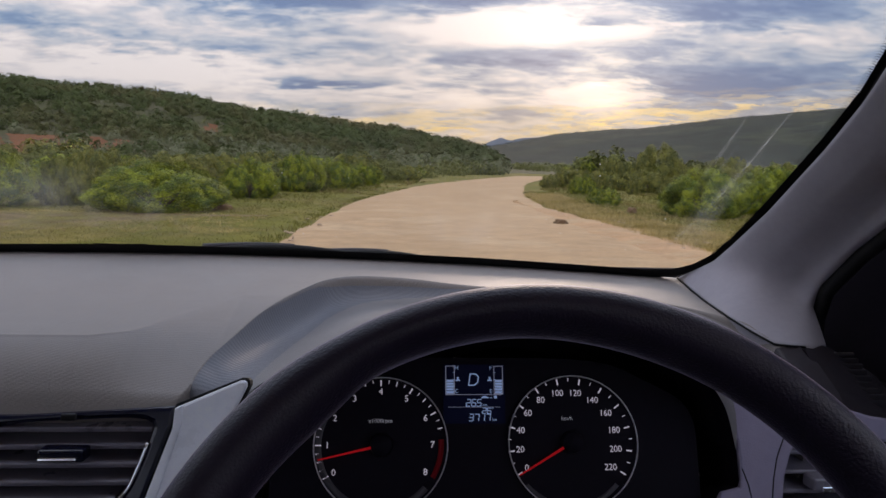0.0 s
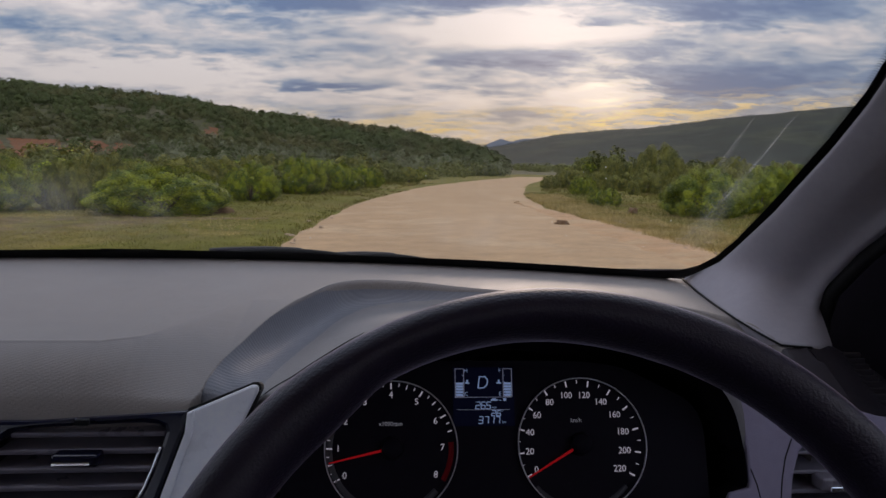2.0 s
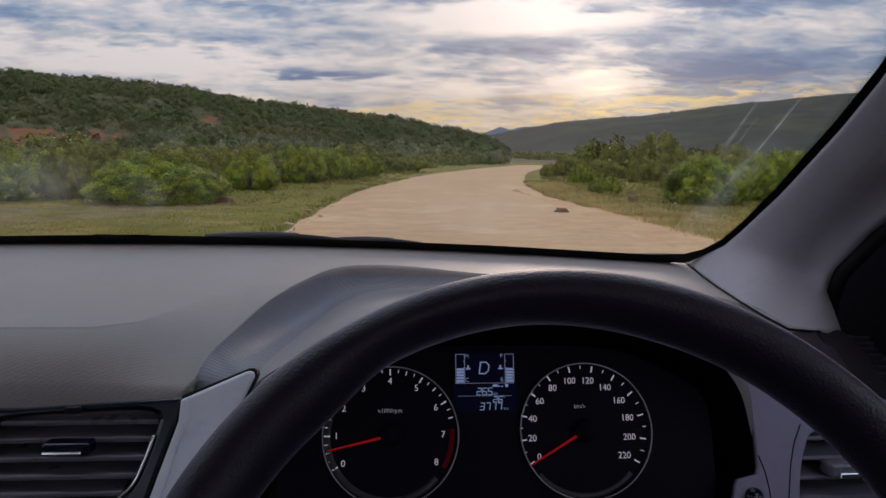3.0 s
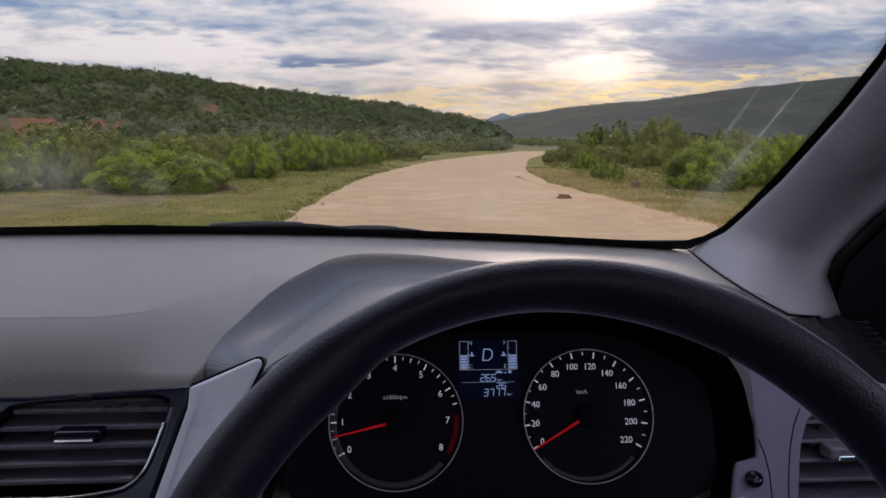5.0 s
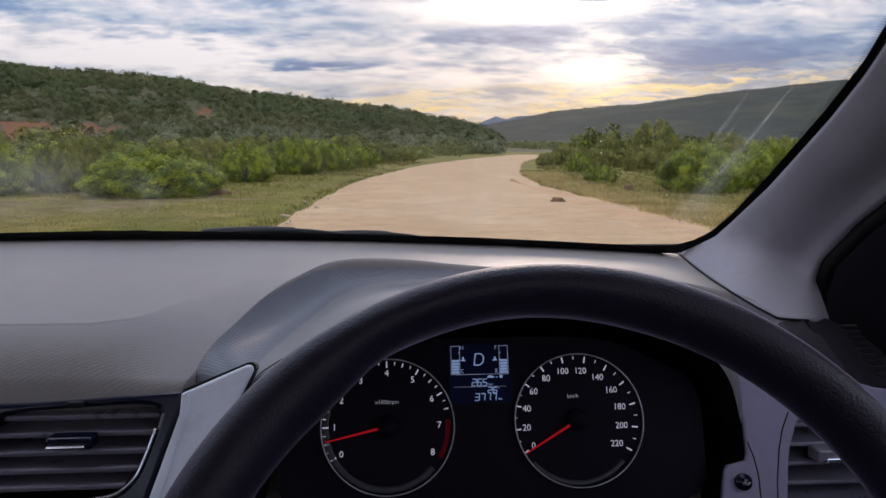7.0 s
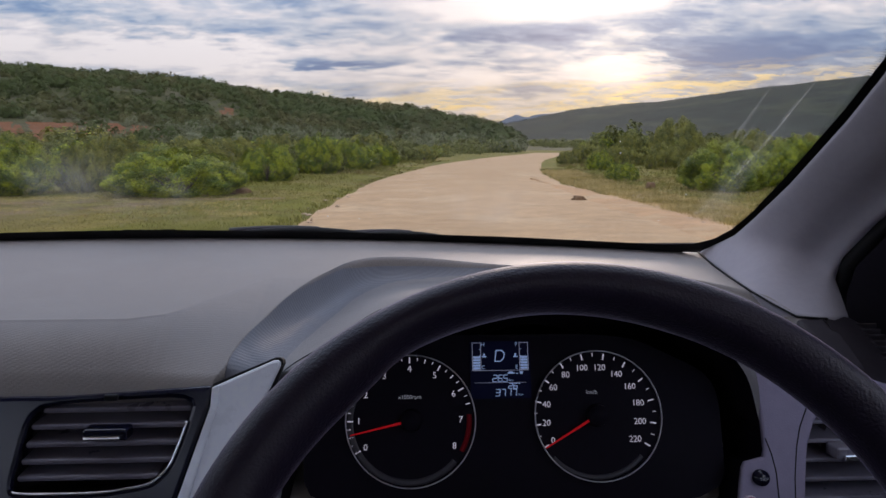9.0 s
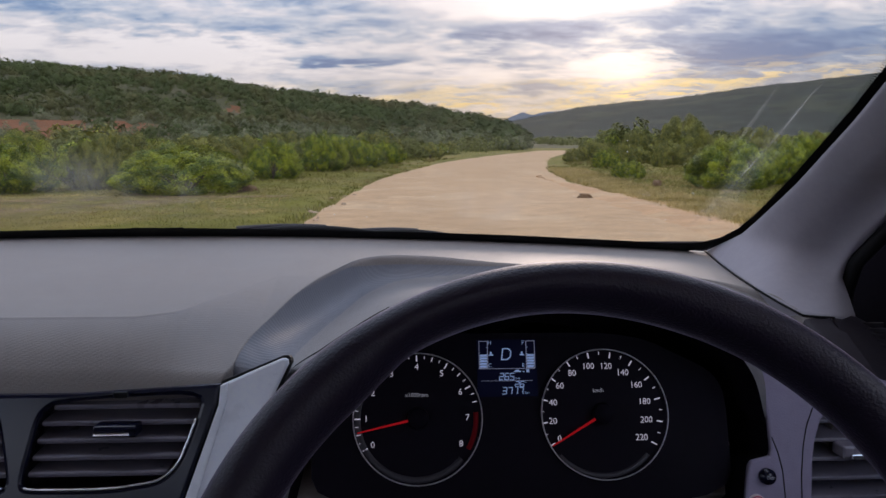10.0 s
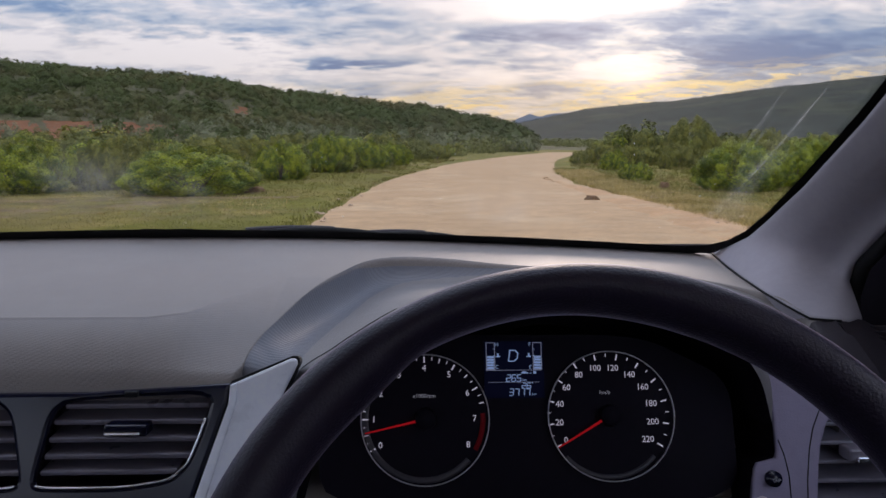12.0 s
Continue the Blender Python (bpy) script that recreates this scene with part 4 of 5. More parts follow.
    grid_mesh("dash_end", np.stack([EX, EY, end], -1), M["dark_plastic"], dash, "black plastic end of the dashboard", True)
    for i in range(9):
        part("demister_rib", box_bm((0.022, 0.0025, 0.006), (0.330, 0.600 + i * 0.0065, float(dash_z(np.array(0.285), np.array(0.600 + i * 0.0065))) - 0.0215), 0.0008), M["dark_plastic"], dash)
    part("glove_panel", box_bm((0.60, 0.12, 0.42), (-0.82, 0.60, 0.72), 0.02), M["fascia"], dash)
    part("knee_panel", box_bm((0.62, 0.10, 0.30), (0.04, 0.60, 0.66), 0.02), M["fascia"], dash)
    part("console", box_bm((0.32, 0.14, 0.50), (-0.40, 0.60, 0.60), 0.02), M["dark_plastic"], dash)
    return dash


M["slat"] = material("slat", rgb(0.180, 0.165, 0.205), 0.32, vary=0.1, scale=30, spec=0.6)
dashboard = build_dashboard()

# plane of the fascia pieces: x, up along the plane, outward
FACE = Matrix(((1, 0, 0, 0), (0, 0.2873, -0.9578, 0.57), (0, 0.9578, 0.2873, 0.965), (0, 0, 0, 1)))


def up(z):
    return (z - 0.965) * 1.044


def face_at(out):
    return FACE @ Matrix.Translation((0, 0, out))


def build_silver_trim():
    trim = [(-0.1700, up(0.9808)), (-0.1668, up(0.9808)), (-0.1650, up(0.9793)), (-0.1647, up(0.9765)), (-0.181, up(0.943)), (-0.195, up(0.916)), (-0.216, up(0.885)), (-0.246, up(0.838)), (-0.274, up(0.838)), (-0.2365, up(0.885)), (-0.2145, up(0.949)), (-0.2135, up(0.963))]
    ob = part("centre_trim", prism_bm(trim, 0.010, face_at(0.004), 0.0022), M["silver"])
    tagged(ob, "satin silver trim blade beside the centre vents", "trim")
    side = [(-0.2140, up(0.9622)), (-0.2090, up(0.9640)), (-0.2085, up(0.952)), (-0.2285, up(0.885)), (-0.262, up(0.838)), (-0.274, up(0.838)), (-0.2368, up(0.885)), (-0.2148, up(0.949))]
    tagged(part("trim_edge", prism_bm(side, 0.004, face_at(0.0058), 0.0012), M["silver"], ob), "bright bevelled edge")
    mid = Vector((sum(p[0] for p in trim) / len(trim), sum(p[1] for p in trim) / len(trim)))
    gap = [tuple(Vector(p) + (Vector(p) - mid).normalized() * 0.0022) for p in trim]
    tagged(part("trim_gap", prism_bm(gap, 0.012, face_at(0.0022), 0.0008), M["rubber"], ob), "dark joint round the blade")


build_silver_trim()

VENT = [(-0.3535, up(0.8985)), (-0.3440, up(0.9430)), (-0.3310, up(0.9525)), (-0.2270, up(0.9570)), (-0.2340, up(0.9320)), (-0.2430, up(0.9090)), (-0.2560, up(0.8975)), (-0.2910, up(0.8925)), (-0.3510, up(0.8930))]
VENT_LOOP = smooth_loop(VENT, 4, 0.3)
PANEL_MID = -0.3590


def mirror_loop(loop):
    return [(2 * PANEL_MID - x, y) for x, y in loop]


def span_at(loop, v):
    """Left and right ends of an outline at height v."""
    hits = []
    for (xa, ya), (xb, yb) in zip(loop, loop[1:] + loop[:1]):
        if (ya - v) * (yb - v) < 0:
            hits.append(xa + (xb - xa) * (v - ya) / (yb - ya))
    return min(hits), max(hits)


def build_centre_panel():
    outer = [(-0.2145, up(0.9635)), (-0.2165, up(0.949)), (-0.2385, up(0.885)), (-0.276, up(0.838)), (-0.276, up(0.80)), (-0.442, up(0.80)), (-0.442, up(0.838)), (-0.4795, up(0.885)), (-0.5015, up(0.949)), (-0.5035, up(0.9635)), (-0.40, up(0.9580)), (-0.318, up(0.9580))]
    ob = part("centre_panel", plate_bm(outer, [VENT_LOOP, mirror_loop(VENT_LOOP)], 0.014, face_at(0.001), 0.0032), M["gloss_black"])
    tagged(ob, "gloss black centre panel round the air vents", "panel")
    part("latch", box_bm((0.010, 0.004, 0.0045), (-0.2845, 0.5615, 0.9585), 0.001), M["rubber"], ob)


build_centre_panel()


def slat_bm(a, b, v, m, depth, thick, tilt):
    bm = box_bm((b - a, thick, depth), (0, 0, -depth / 2), 0.0012)
    bmesh.ops.transform(bm, matrix=m @ Matrix.Translation(((a + b) / 2, v, -0.004)) @ pose(0, 0, 0, tilt), verts=bm.verts)
    return bm


def build_centre_vent(mirrored):
    loop = mirror_loop(VENT_LOOP) if mirrored else VENT_LOOP
    vent = thing("air_vent", "dark slatted air vent with a chrome-tipped slider", "air vent", "dashboard vents")
    part("housing", prism_bm(loop, 0.004, face_at(-0.045)), M["rubber"], vent)
    wall = bmesh.new()
    n = len(loop)
    A = [wall.verts.new(FACE @ Vector((x, y, -0.002))) for x, y in loop]
    B = [wall.verts.new(FACE @ Vector((x, y, -0.046))) for x, y in loop]
    for i in range(n):
        wall.faces.new((A[i], A[(i + 1) % n], B[(i + 1) % n], B[i]))
    part("duct", wall, M["dark_plastic"], vent)
    bm = bmesh.new()
    lo = [p for p in loop if p[1] < up(0.945) and (p[0] > -0.300 if not mirrored else p[0] < 2 * PANEL_MID + 0.300) or p[1] < up(0.8965)]
    cx = sum(p[0] for p in loop) / n
    lo.sort(key=lambda p: math.atan2(p[1] - up(0.925), (p[0] - cx) * (-1 if mirrored else 1)))
    tube_bm(bm, [FACE @ Vector((x, y, 0.0012)) for x, y in lo], 0.0012, 6)
    part("chrome_rim", bm, M["chrome"], vent, "thin chrome edge", True)
    for z in (0.9478, 0.9365, 0.9245, 0.9130, 0.9020):
        a, b = span_at(loop, up(z))
        part("slat", slat_bm(a + 0.001, b - 0.001, up(z), FACE, 0.024, 0.0040, 20), M["slat"], vent)
    tx = -0.2875 if not mirrored else 2 * PANEL_MID + 0.2875
    tab = part("tab", box_bm((0.031, 0.0085, 0.014), (0, 0, 0), 0.0018, None), M["gloss_black"], vent, smooth=False)
    tab.data.transform(FACE @ Matrix.Translation((tx, up(0.9330), 0.001)) @ pose(0, 0, 0, 14))
    strip = part("chrome_strip", box_bm((0.0255, 0.0028, 0.003), (0, 0, 0), 0.0008), M["chrome"], tab, "chrome strip")
    strip.data.transform(FACE @ Matrix.Translation((tx - 0.0015, up(0.9297), 0.0085)))


build_centre_vent(False)
build_centre_vent(True)


def build_driver_fascia():
    """The grey panel to the right of the instruments, with its vent and button."""
    ob = thing("driver_fascia", "purplish grey grained dash panel beside the instruments", "panel")
    left = [(0.150, 0.0300), (0.1707, 0.0142), (0.1800, 0.0075), (0.1871, 0.0003), (0.1920, -0.0149), (0.1940, -0.0329), (0.1945, -0.0560), (0.1930, -0.0605), (0.1790, -0.0636), (0.1765, up(0.900)), (0.1745, up(0.890)), (0.172, up(0.874)), (0.160, up(0.835))]
    outer = left + [(0.36, up(0.835)), (0.36, up(0.948)), (0.30, up(0.956)), (0.25, up(0.970)), (0.20, up(0.992))]
    hole = smooth_loop([(0.2375, up(0.9375)), (0.228, up(0.913)), (0.2225, up(0.870)), (0.2225, up(0.845)), (0.340, up(0.845)), (0.345, up(0.9375))], 4, 0.25)
    part("panel", plate_bm(outer, [hole], 0.02, face_at(0.002), 0.002), M["fascia"], ob)
    k = np.linspace(0, len(left) - 1, 90)
    edge = [(np.interp(i, range(len(left)), [p[0] for p in left]), np.interp(i, range(len(left)), [p[1] for p in left]), 0) for i in k]
    wall = np.stack([[FACE @ Vector((x - 0.0006, y, o)) for x, y, _ in edge] for o in (0.0, -0.03, -0.06, -0.09)])
    grid_mesh("cluster_surround", np.array(wall), M["void"], ob, "black surround of the instruments", True)
    # joint lines round the vent and beside the button
    for pts in ([(0.2295, 0.9405), (0.2235, 0.928), (0.2195, 0.913), (0.2165, 0.893), (0.2150, 0.870), (0.214, 0.845)], [(0.1960, 0.9200), (0.2000, 0.9090), (0.2025, 0.896), (0.2030, 0.877), (0.2025, 0.850)]):
        bm = bmesh.new()
        P = np.array(pts)
        t = np.linspace(0, len(P) - 1, 24)
        tube_bm(bm, [FACE @ Vector((np.interp(i, range(len(P)), P[:, 0]), up(np.interp(i, range(len(P)), P[:, 1])), 0.002)) for i in t], 0.0005, 6)
        part("joint", bm, M["rubber"], ob)
    button = bmesh.new()
    bmesh.ops.create_cone(button, cap_ends=True, segments=32, radius1=0.0062, radius2=0.0057, depth=0.006)
    bmesh.ops.bevel(button, geom=[e for e in button.edges if all(v.co.z > 0.002 for v in e.verts)], offset=0.0012, segments=2, affect="EDGES")
    bmesh.ops.transform(button, matrix=face_at(0.004) @ Matrix.Translation((0.1897, up(0.893), 0)), verts=button.verts)
    b = part("button", button, M["gloss_black"], ob, "round black trip button", True)
    lettering("TRIP", 0.0034, face_at(0.0072) @ Matrix.Translation((0.1905, up(0.8922), 0)), M["grey_ink"], b)
    badge = bmesh.new()
    bmesh.ops.create_cone(badge, cap_ends=True, segments=32, radius1=0.0068, radius2=0.0064, depth=0.003)
    bmesh.ops.transform(badge, matrix=face_at(0.003) @ Matrix.Translation((0.1808, up(0.8745), 0)), verts=badge.verts)
    g = part("badge", badge, M["badge_white"], ob, "round white and pink warning badge")
    ring = bmesh.new()
    tube_bm(ring, [face_at(0.0046) @ Vector((0.1808 + 0.0052 * math.cos(a), up(0.8745) + 0.0052 * math.sin(a), 0)) for a in np.linspace(0, 2 * math.pi, 28, False)], 0.0007, 6, True)
    part("badge_ring", ring, M["badge_pink"], g)
    for dx, w in ((-0.002, 0.0012), (0.0004, 0.0014), (0.0024, 0.001)):
        bar = box_bm((w, 0.0036, 0.0006))
        bmesh.ops.transform(bar, matrix=face_at(0.0048) @ Matrix.Translation((0.1808 + dx, up(0.8748), 0)), verts=bar.verts)
        part("badge_mark", bar, M["badge_pink"], g)

    vent = thing("air_vent", "dark slatted driver's air vent with a bright slider", "air vent", "dashboard vents")
    part("housing", prism_bm(hole, 0.004, face_at(-0.05)), M["rubber"], vent)
    for z in (0.9300, 0.9165, 0.9030, 0.8895, 0.8760, 0.8625):
        a, bb = span_at(hole, up(z))
        part("slat", slat_bm(a + 0.001, bb - 0.001, up(z), FACE, 0.026, 0.0034, 20), M["slat"], vent)
    tab = part("tab", box_bm((0.026, 0.010, 0.016), (0, 0, 0), 0.0018), M["slat"], vent)
    tab.data.transform(FACE @ Matrix.Translation((0.2600, up(0.9105), 0.0)) @ pose(0, 0, 0, 14))
    strip = part("chrome_strip", box_bm((0.0175, 0.0045, 0.003), (0, 0, 0), 0.001), M["chrome"], tab, "bright chrome strip")
    strip.data.transform(FACE @ Matrix.Translation((0.2605, up(0.9058), 0.0085)))


def lettering(text, size, m, mat, parent, name="lettering", shear=0.0, align="CENTER", spacing=1.0):
    """Flat letters in Blender's own font as a mesh, centred on m."""
    cu = bpy.data.curves.new("text", "FONT")
    cu.body, cu.size, cu.align_x, cu.align_y, cu.shear, cu.space_character, cu.resolution_u = text, size, align, "CENTER", shear, spacing, 2
    tmp = bpy.data.objects.new("text", cu)
    mesh = bpy.data.meshes.new_from_object(tmp)
    bpy.data.objects.remove(tmp)
    bpy.data.curves.remove(cu)
    mesh.materials.clear()
    mesh.transform(m)
    return finish(name, mesh, mat, parent)


M["grey_ink"] = material("grey_ink", rgb(0.45, 0.45, 0.47), 0.5, vary=0.05)
M["badge_white"] = material("badge_white", rgb(0.75, 0.68, 0.70), 0.5, vary=0.05, scale=60)
M["badge_pink"] = material("badge_pink", rgb(0.60, 0.18, 0.24), 0.5, vary=0.05, scale=60)
build_driver_fascia()

# ---------------------------------------------------------------- instruments
CLUSTER = Matrix(((1, 0, 0, 0), (0, 0.3355, -0.942, 0.60), (0, 0.942, 0.3355, 0.985), (0, 0, 0, 1)))


def on_face(u, v, out=0.0, turn=0.0):
    return CLUSTER @ Matrix.Translation((u, v, out)) @ pose(0, 0, 0, 0, 0, turn)


def flat_bar(u, v, w, h, out, turn=0.0, depth=0.0004):
    bm = box_bm((w, h, depth))
    bmesh.ops.transform(bm, matrix=on_face(u, v, out, turn), verts=bm.verts)
    return bm


def ring_bm(u, v, r0, r1, out, a0=0.0, a1=360.0, n=72):
    bm = bmesh.new()
    closed = abs(a1 - a0) >= 360
    pts = [radians(a) for a in np.linspace(a0, a1, n, not closed)]
    rows = [[bm.verts.new(on_face(u, v, out) @ Vector((r * math.cos(a), r * math.sin(a), o))) for a in pts] for r, o in ((r0, -0.0006), (r0 * 0.7 + r1 * 0.3, 0.0006), (r0 * 0.3 + r1 * 0.7, 0.0006), (r1, -0.0006))]
    for A, B in zip(rows, rows[1:]):
        for i in range(n if closed else n - 1):
            j = (i + 1) % n
            bm.faces.new((A[i], B[i], B[j], A[j]))
    return bm


def build_gauge(cluster, name, u, v, mid, rn, numbers, steps, per, value_angle, caption, label):
    """u, v: centre of the numerals; mid: centre of ticks and ring; rn: radius of the numerals."""
    R = 0.0485
    g = bmesh.new()
    bmesh.ops.create_circle(g, cap_ends=True, segments=64, radius=R)
    bmesh.ops.transform(g, matrix=on_face(mid, v, 0.001), verts=g.verts)
    gauge = part(name, g, M["dial"], cluster, label)
    for i in range(steps + 1):
        a = 210 - 240 * i / steps
        if name == "tachometer" and i > 26:
            continue
        major = i % per == 0
        half = name == "tachometer" and i % 2 == 0
        ln, w = (0.0046, 0.00105) if major else (0.0034, 0.0008) if half else (0.0025, 0.0006)
        r = R - 0.0008 - ln / 2
        part("tick", flat_bar(mid + r * math.cos(radians(a)), v + r * math.sin(radians(a)), ln, w, 0.0016, a), M["white_ink"], gauge)
    for i, s in enumerate(numbers):
        a = 210 - 240 * i / (len(numbers) - 1)
        lettering(s, 0.0068, on_face(u + rn * math.cos(radians(a)), v + rn * math.sin(radians(a)), 0.0018), M["white_ink"], gauge, "numeral", 0.0, "CENTER", 0.95)
    lettering(caption, 0.0043, on_face(u, v + 0.0175, 0.0018), M["dim_ink"], gauge, "caption")
    part("ring", ring_bm(mid + (0.002 if u > 0 else 0.0007), v, R + 0.0003, R + 0.0013, 0.004), M["ring"], gauge, "slim grey metal ring")
    part("step_ring", ring_bm(mid, v, R - 0.0046, R, 0.0012, 222, 318) if u > 0 else ring_bm(mid, v, R - 0.0060, R, 0.0012, 140, 318), M["step"], gauge, "dark grey stepped edge")
    pts = [(0.0065, 0.0010), (R - 0.0012, 0.0005), (R - 0.0012, -0.0005), (0.0065, -0.0010)]
    part("needle", prism_bm(pts, 0.0012, on_face(mid + 0.001, v, 0.0050, value_angle), 0.0002), M["needle"], gauge, "thin red needle")
    hub = bmesh.new()
    bmesh.ops.create_cone(hub, cap_ends=True, segments=32, radius1=0.0085, radius2=0.0075, depth=0.005)
    bmesh.ops.transform(hub, matrix=on_face(mid + 0.001, v, 0.0050), verts=hub.verts)
    part("hub", hub, M["dial"], gauge, "black needle hub", True)
    if name == "tachometer":
        part("red_zone", ring_bm(mid, v, R - 0.0050, R - 0.0012, 0.0018, -31, 5), M["red_ink"], gauge, "red band at the top of the scale")
    return gauge


def build_instruments():
    cl = thing("instrument_cluster", "black instrument cluster with two lit dials and a blue display", "instrument cluster")
    plate = [(-0.150, -0.125), (-0.150, -0.03), (-0.10, 0.006), (0.10, 0.006), (0.172, -0.03), (0.172, -0.125)]
    part("face_plate", prism_bm(smooth_loop(plate, 4, 0.25), 0.01, on_face(0, 0, 0)), M["dial"], cl)
    build_gauge(cl, "tachometer", -0.0703, -0.0586, -0.0703, 0.0388, [str(i) for i in range(9)], 32, 4, 192.5, "x1000rpm", "rev counter with white numerals and a red zone")
    build_gauge(cl, "speedometer", 0.0711, -0.0571, 0.0730, 0.0369, [str(i * 20) for i in range(12)], 22, 2, 210, "km/h", "speedometer with white numerals reading zero")
    # the display between the dials
    lcd = part("display", flat_bar(0.0003, -0.0212, 0.0470, 0.0440, 0.0010), M["lcd_glow"], cl, "dim blue liquid crystal display")
    ink = M["lcd_ink"]
    for s in (-1, 1):
        c = 0.0004 + 0.0185 * s
        for du, dv, w, h in ((-0.0033, -0.0108, 0.0005, 0.021), (0.0033, -0.0108, 0.0005, 0.021), (0, -0.0004, 0.0071, 0.0005), (0, -0.0212, 0.0071, 0.0005)):
            part("gauge_outline", flat_bar(c + du, dv, w, h, 0.0016), M["lcd_line"], lcd)
        for i in range(5):
            part("gauge_segment", flat_bar(c, -0.0200 + i * 0.0021, 0.0055, 0.0017, 0.0016), ink, lcd)
        lettering("HF"[s > 0], 0.0042, on_face(0.0131 * s, -0.0018, 0.0016), ink, lcd)
        lettering("CE"[s > 0], 0.0042, on_face(0.0131 * s, -0.0194, 0.0016), ink, lcd)
        part("gauge_icon", flat_bar(0.0122 * s, -0.0112, 0.0036, 0.0009, 0.0016), ink, lcd)
        part("gauge_icon", flat_bar(0.0122 * s, -0.0099, 0.0014, 0.0025, 0.0016), ink, lcd)
        for dv in (-0.0053, -0.0105):
            part("gauge_tick", flat_bar(c - 0.0028 * s, dv, 0.0014, 0.0004, 0.0016), ink, lcd)
    gear_letter(0.0, -0.0106, 0.0066, 0.0084, lcd)
    part("rule", flat_bar(0, -0.0218, 0.0440, 0.0004, 0.0016), M["lcd_line"], lcd)
    part("rule", flat_bar(0, -0.0311, 0.0400, 0.0003, 0.0016), M["lcd_line"], lcd)
    for i, ch in enumerate("265"):
        seg7(ch, -0.0042 + i * 0.0041, -0.0279, 0.0030, 0.0050, lcd)
    lettering("km", 0.0028, on_face(0.0084, -0.0294, 0.0016), ink, lcd)
    part("car_icon", flat_bar(0.0085, -0.0240, 0.0054, 0.0010, 0.0016), ink, lcd)
    part("car_icon", flat_bar(0.0082, -0.0232, 0.0030, 0.0009, 0.0016), ink, lcd)
    part("car_icon", flat_bar(0.0131, -0.0242, 0.0016, 0.0006, 0.0016), ink, lcd)
    part("pump_icon", flat_bar(0.0165, -0.0236, 0.0022, 0.0022, 0.0016), ink, lcd)
    for i, ch in enumerate("26"):
        seg7(ch, 0.0078 + i * 0.0038, -0.0338, 0.0028, 0.0040, lcd)
    lettering("°", 0.0048, on_face(0.0144, -0.0334, 0.0016), ink, lcd)
    for i, ch in enumerate("3717"):
        seg7(ch, -0.0022 + i * 0.0043, -0.0388, 0.0031, 0.0050, lcd)
    lettering("km", 0.0028, on_face(0.0155, -0.0404, 0.0016), ink, lcd)


def seg7(ch, u, v, w, h, parent):
    """A slanted seven-segment character as one mesh."""
    on = {"2": "abged", "6": "acdefg", "5": "acdfg", "3": "abcdg", "7": "abc", "1": "bc"}[ch]
    t, bm = 0.00070, bmesh.new()
    seg = {"a": (0, h / 2, w, t), "d": (0, -h / 2, w, t), "g": (0, 0, w, t), "f": (-w / 2, h / 4, t, h / 2), "b": (w / 2, h / 4, t, h / 2), "e": (-w / 2, -h / 4, t, h / 2), "c": (w / 2, -h / 4, t, h / 2)}
    for k in on:
        du, dv, a, b = seg[k]
        box_bm((a * 0.96, b * 0.94, 0.0004), (du + dv * 0.14, dv, 0), 0.0, None, bm)
    bmesh.ops.transform(bm, matrix=on_face(u, v, 0.0016), verts=bm.verts)
    part("character", bm, M["lcd_ink"], parent)


def gear_letter(u, v, w, h, parent):
    """The slanted D of the gear display, its right-hand corners cut off."""
    t, bm, cut = 0.00085, bmesh.new(), 0.0022
    corners = [(-w / 2, -h / 2), (-w / 2, h / 2), (w / 2 - cut, h / 2), (w / 2, h / 2 - cut), (w / 2, cut - h / 2), (w / 2 - cut, -h / 2)]
    for (a, b), (c, d) in zip(corners, corners[1:] + corners[:1]):
        a, c = a + 0.14 * b, c + 0.14 * d
        bar = Matrix.Translation(((a + c) / 2, (b + d) / 2, 0)) @ Matrix.Rotation(math.atan2(d - b, c - a), 4, "Z")
        box_bm((math.hypot(c - a, d - b) + t * 0.6, t, 0.0004), (0, 0, 0), 0.0, bar, bm)
    bmesh.ops.transform(bm, matrix=on_face(u, v, 0.0016), verts=bm.verts)
    part("character", bm, M["lcd_ink"], parent)


M["lcd_line"] = glowing("lcd_line", (0.45, 0.52, 0.75), 0.20)
M["dim_ink"] = glowing("dim_ink", (0.6, 0.64, 0.75), 0.22)
M["ring"] = material("ring", rgb(0.58, 0.56, 0.61), 0.42, 0.2, vary=0.05, scale=60)
M["step"] = material("step", rgb(0.05, 0.047, 0.06), 0.5, vary=0.1, scale=60)
build_instruments()


# ---------------------------------------------------------------- steering wheel
WHEEL = dict(x=0.0097, y=0.3275, z=0.8990, R=0.1873, r=0.0140, tilt=29.2, yaw=-1.6)


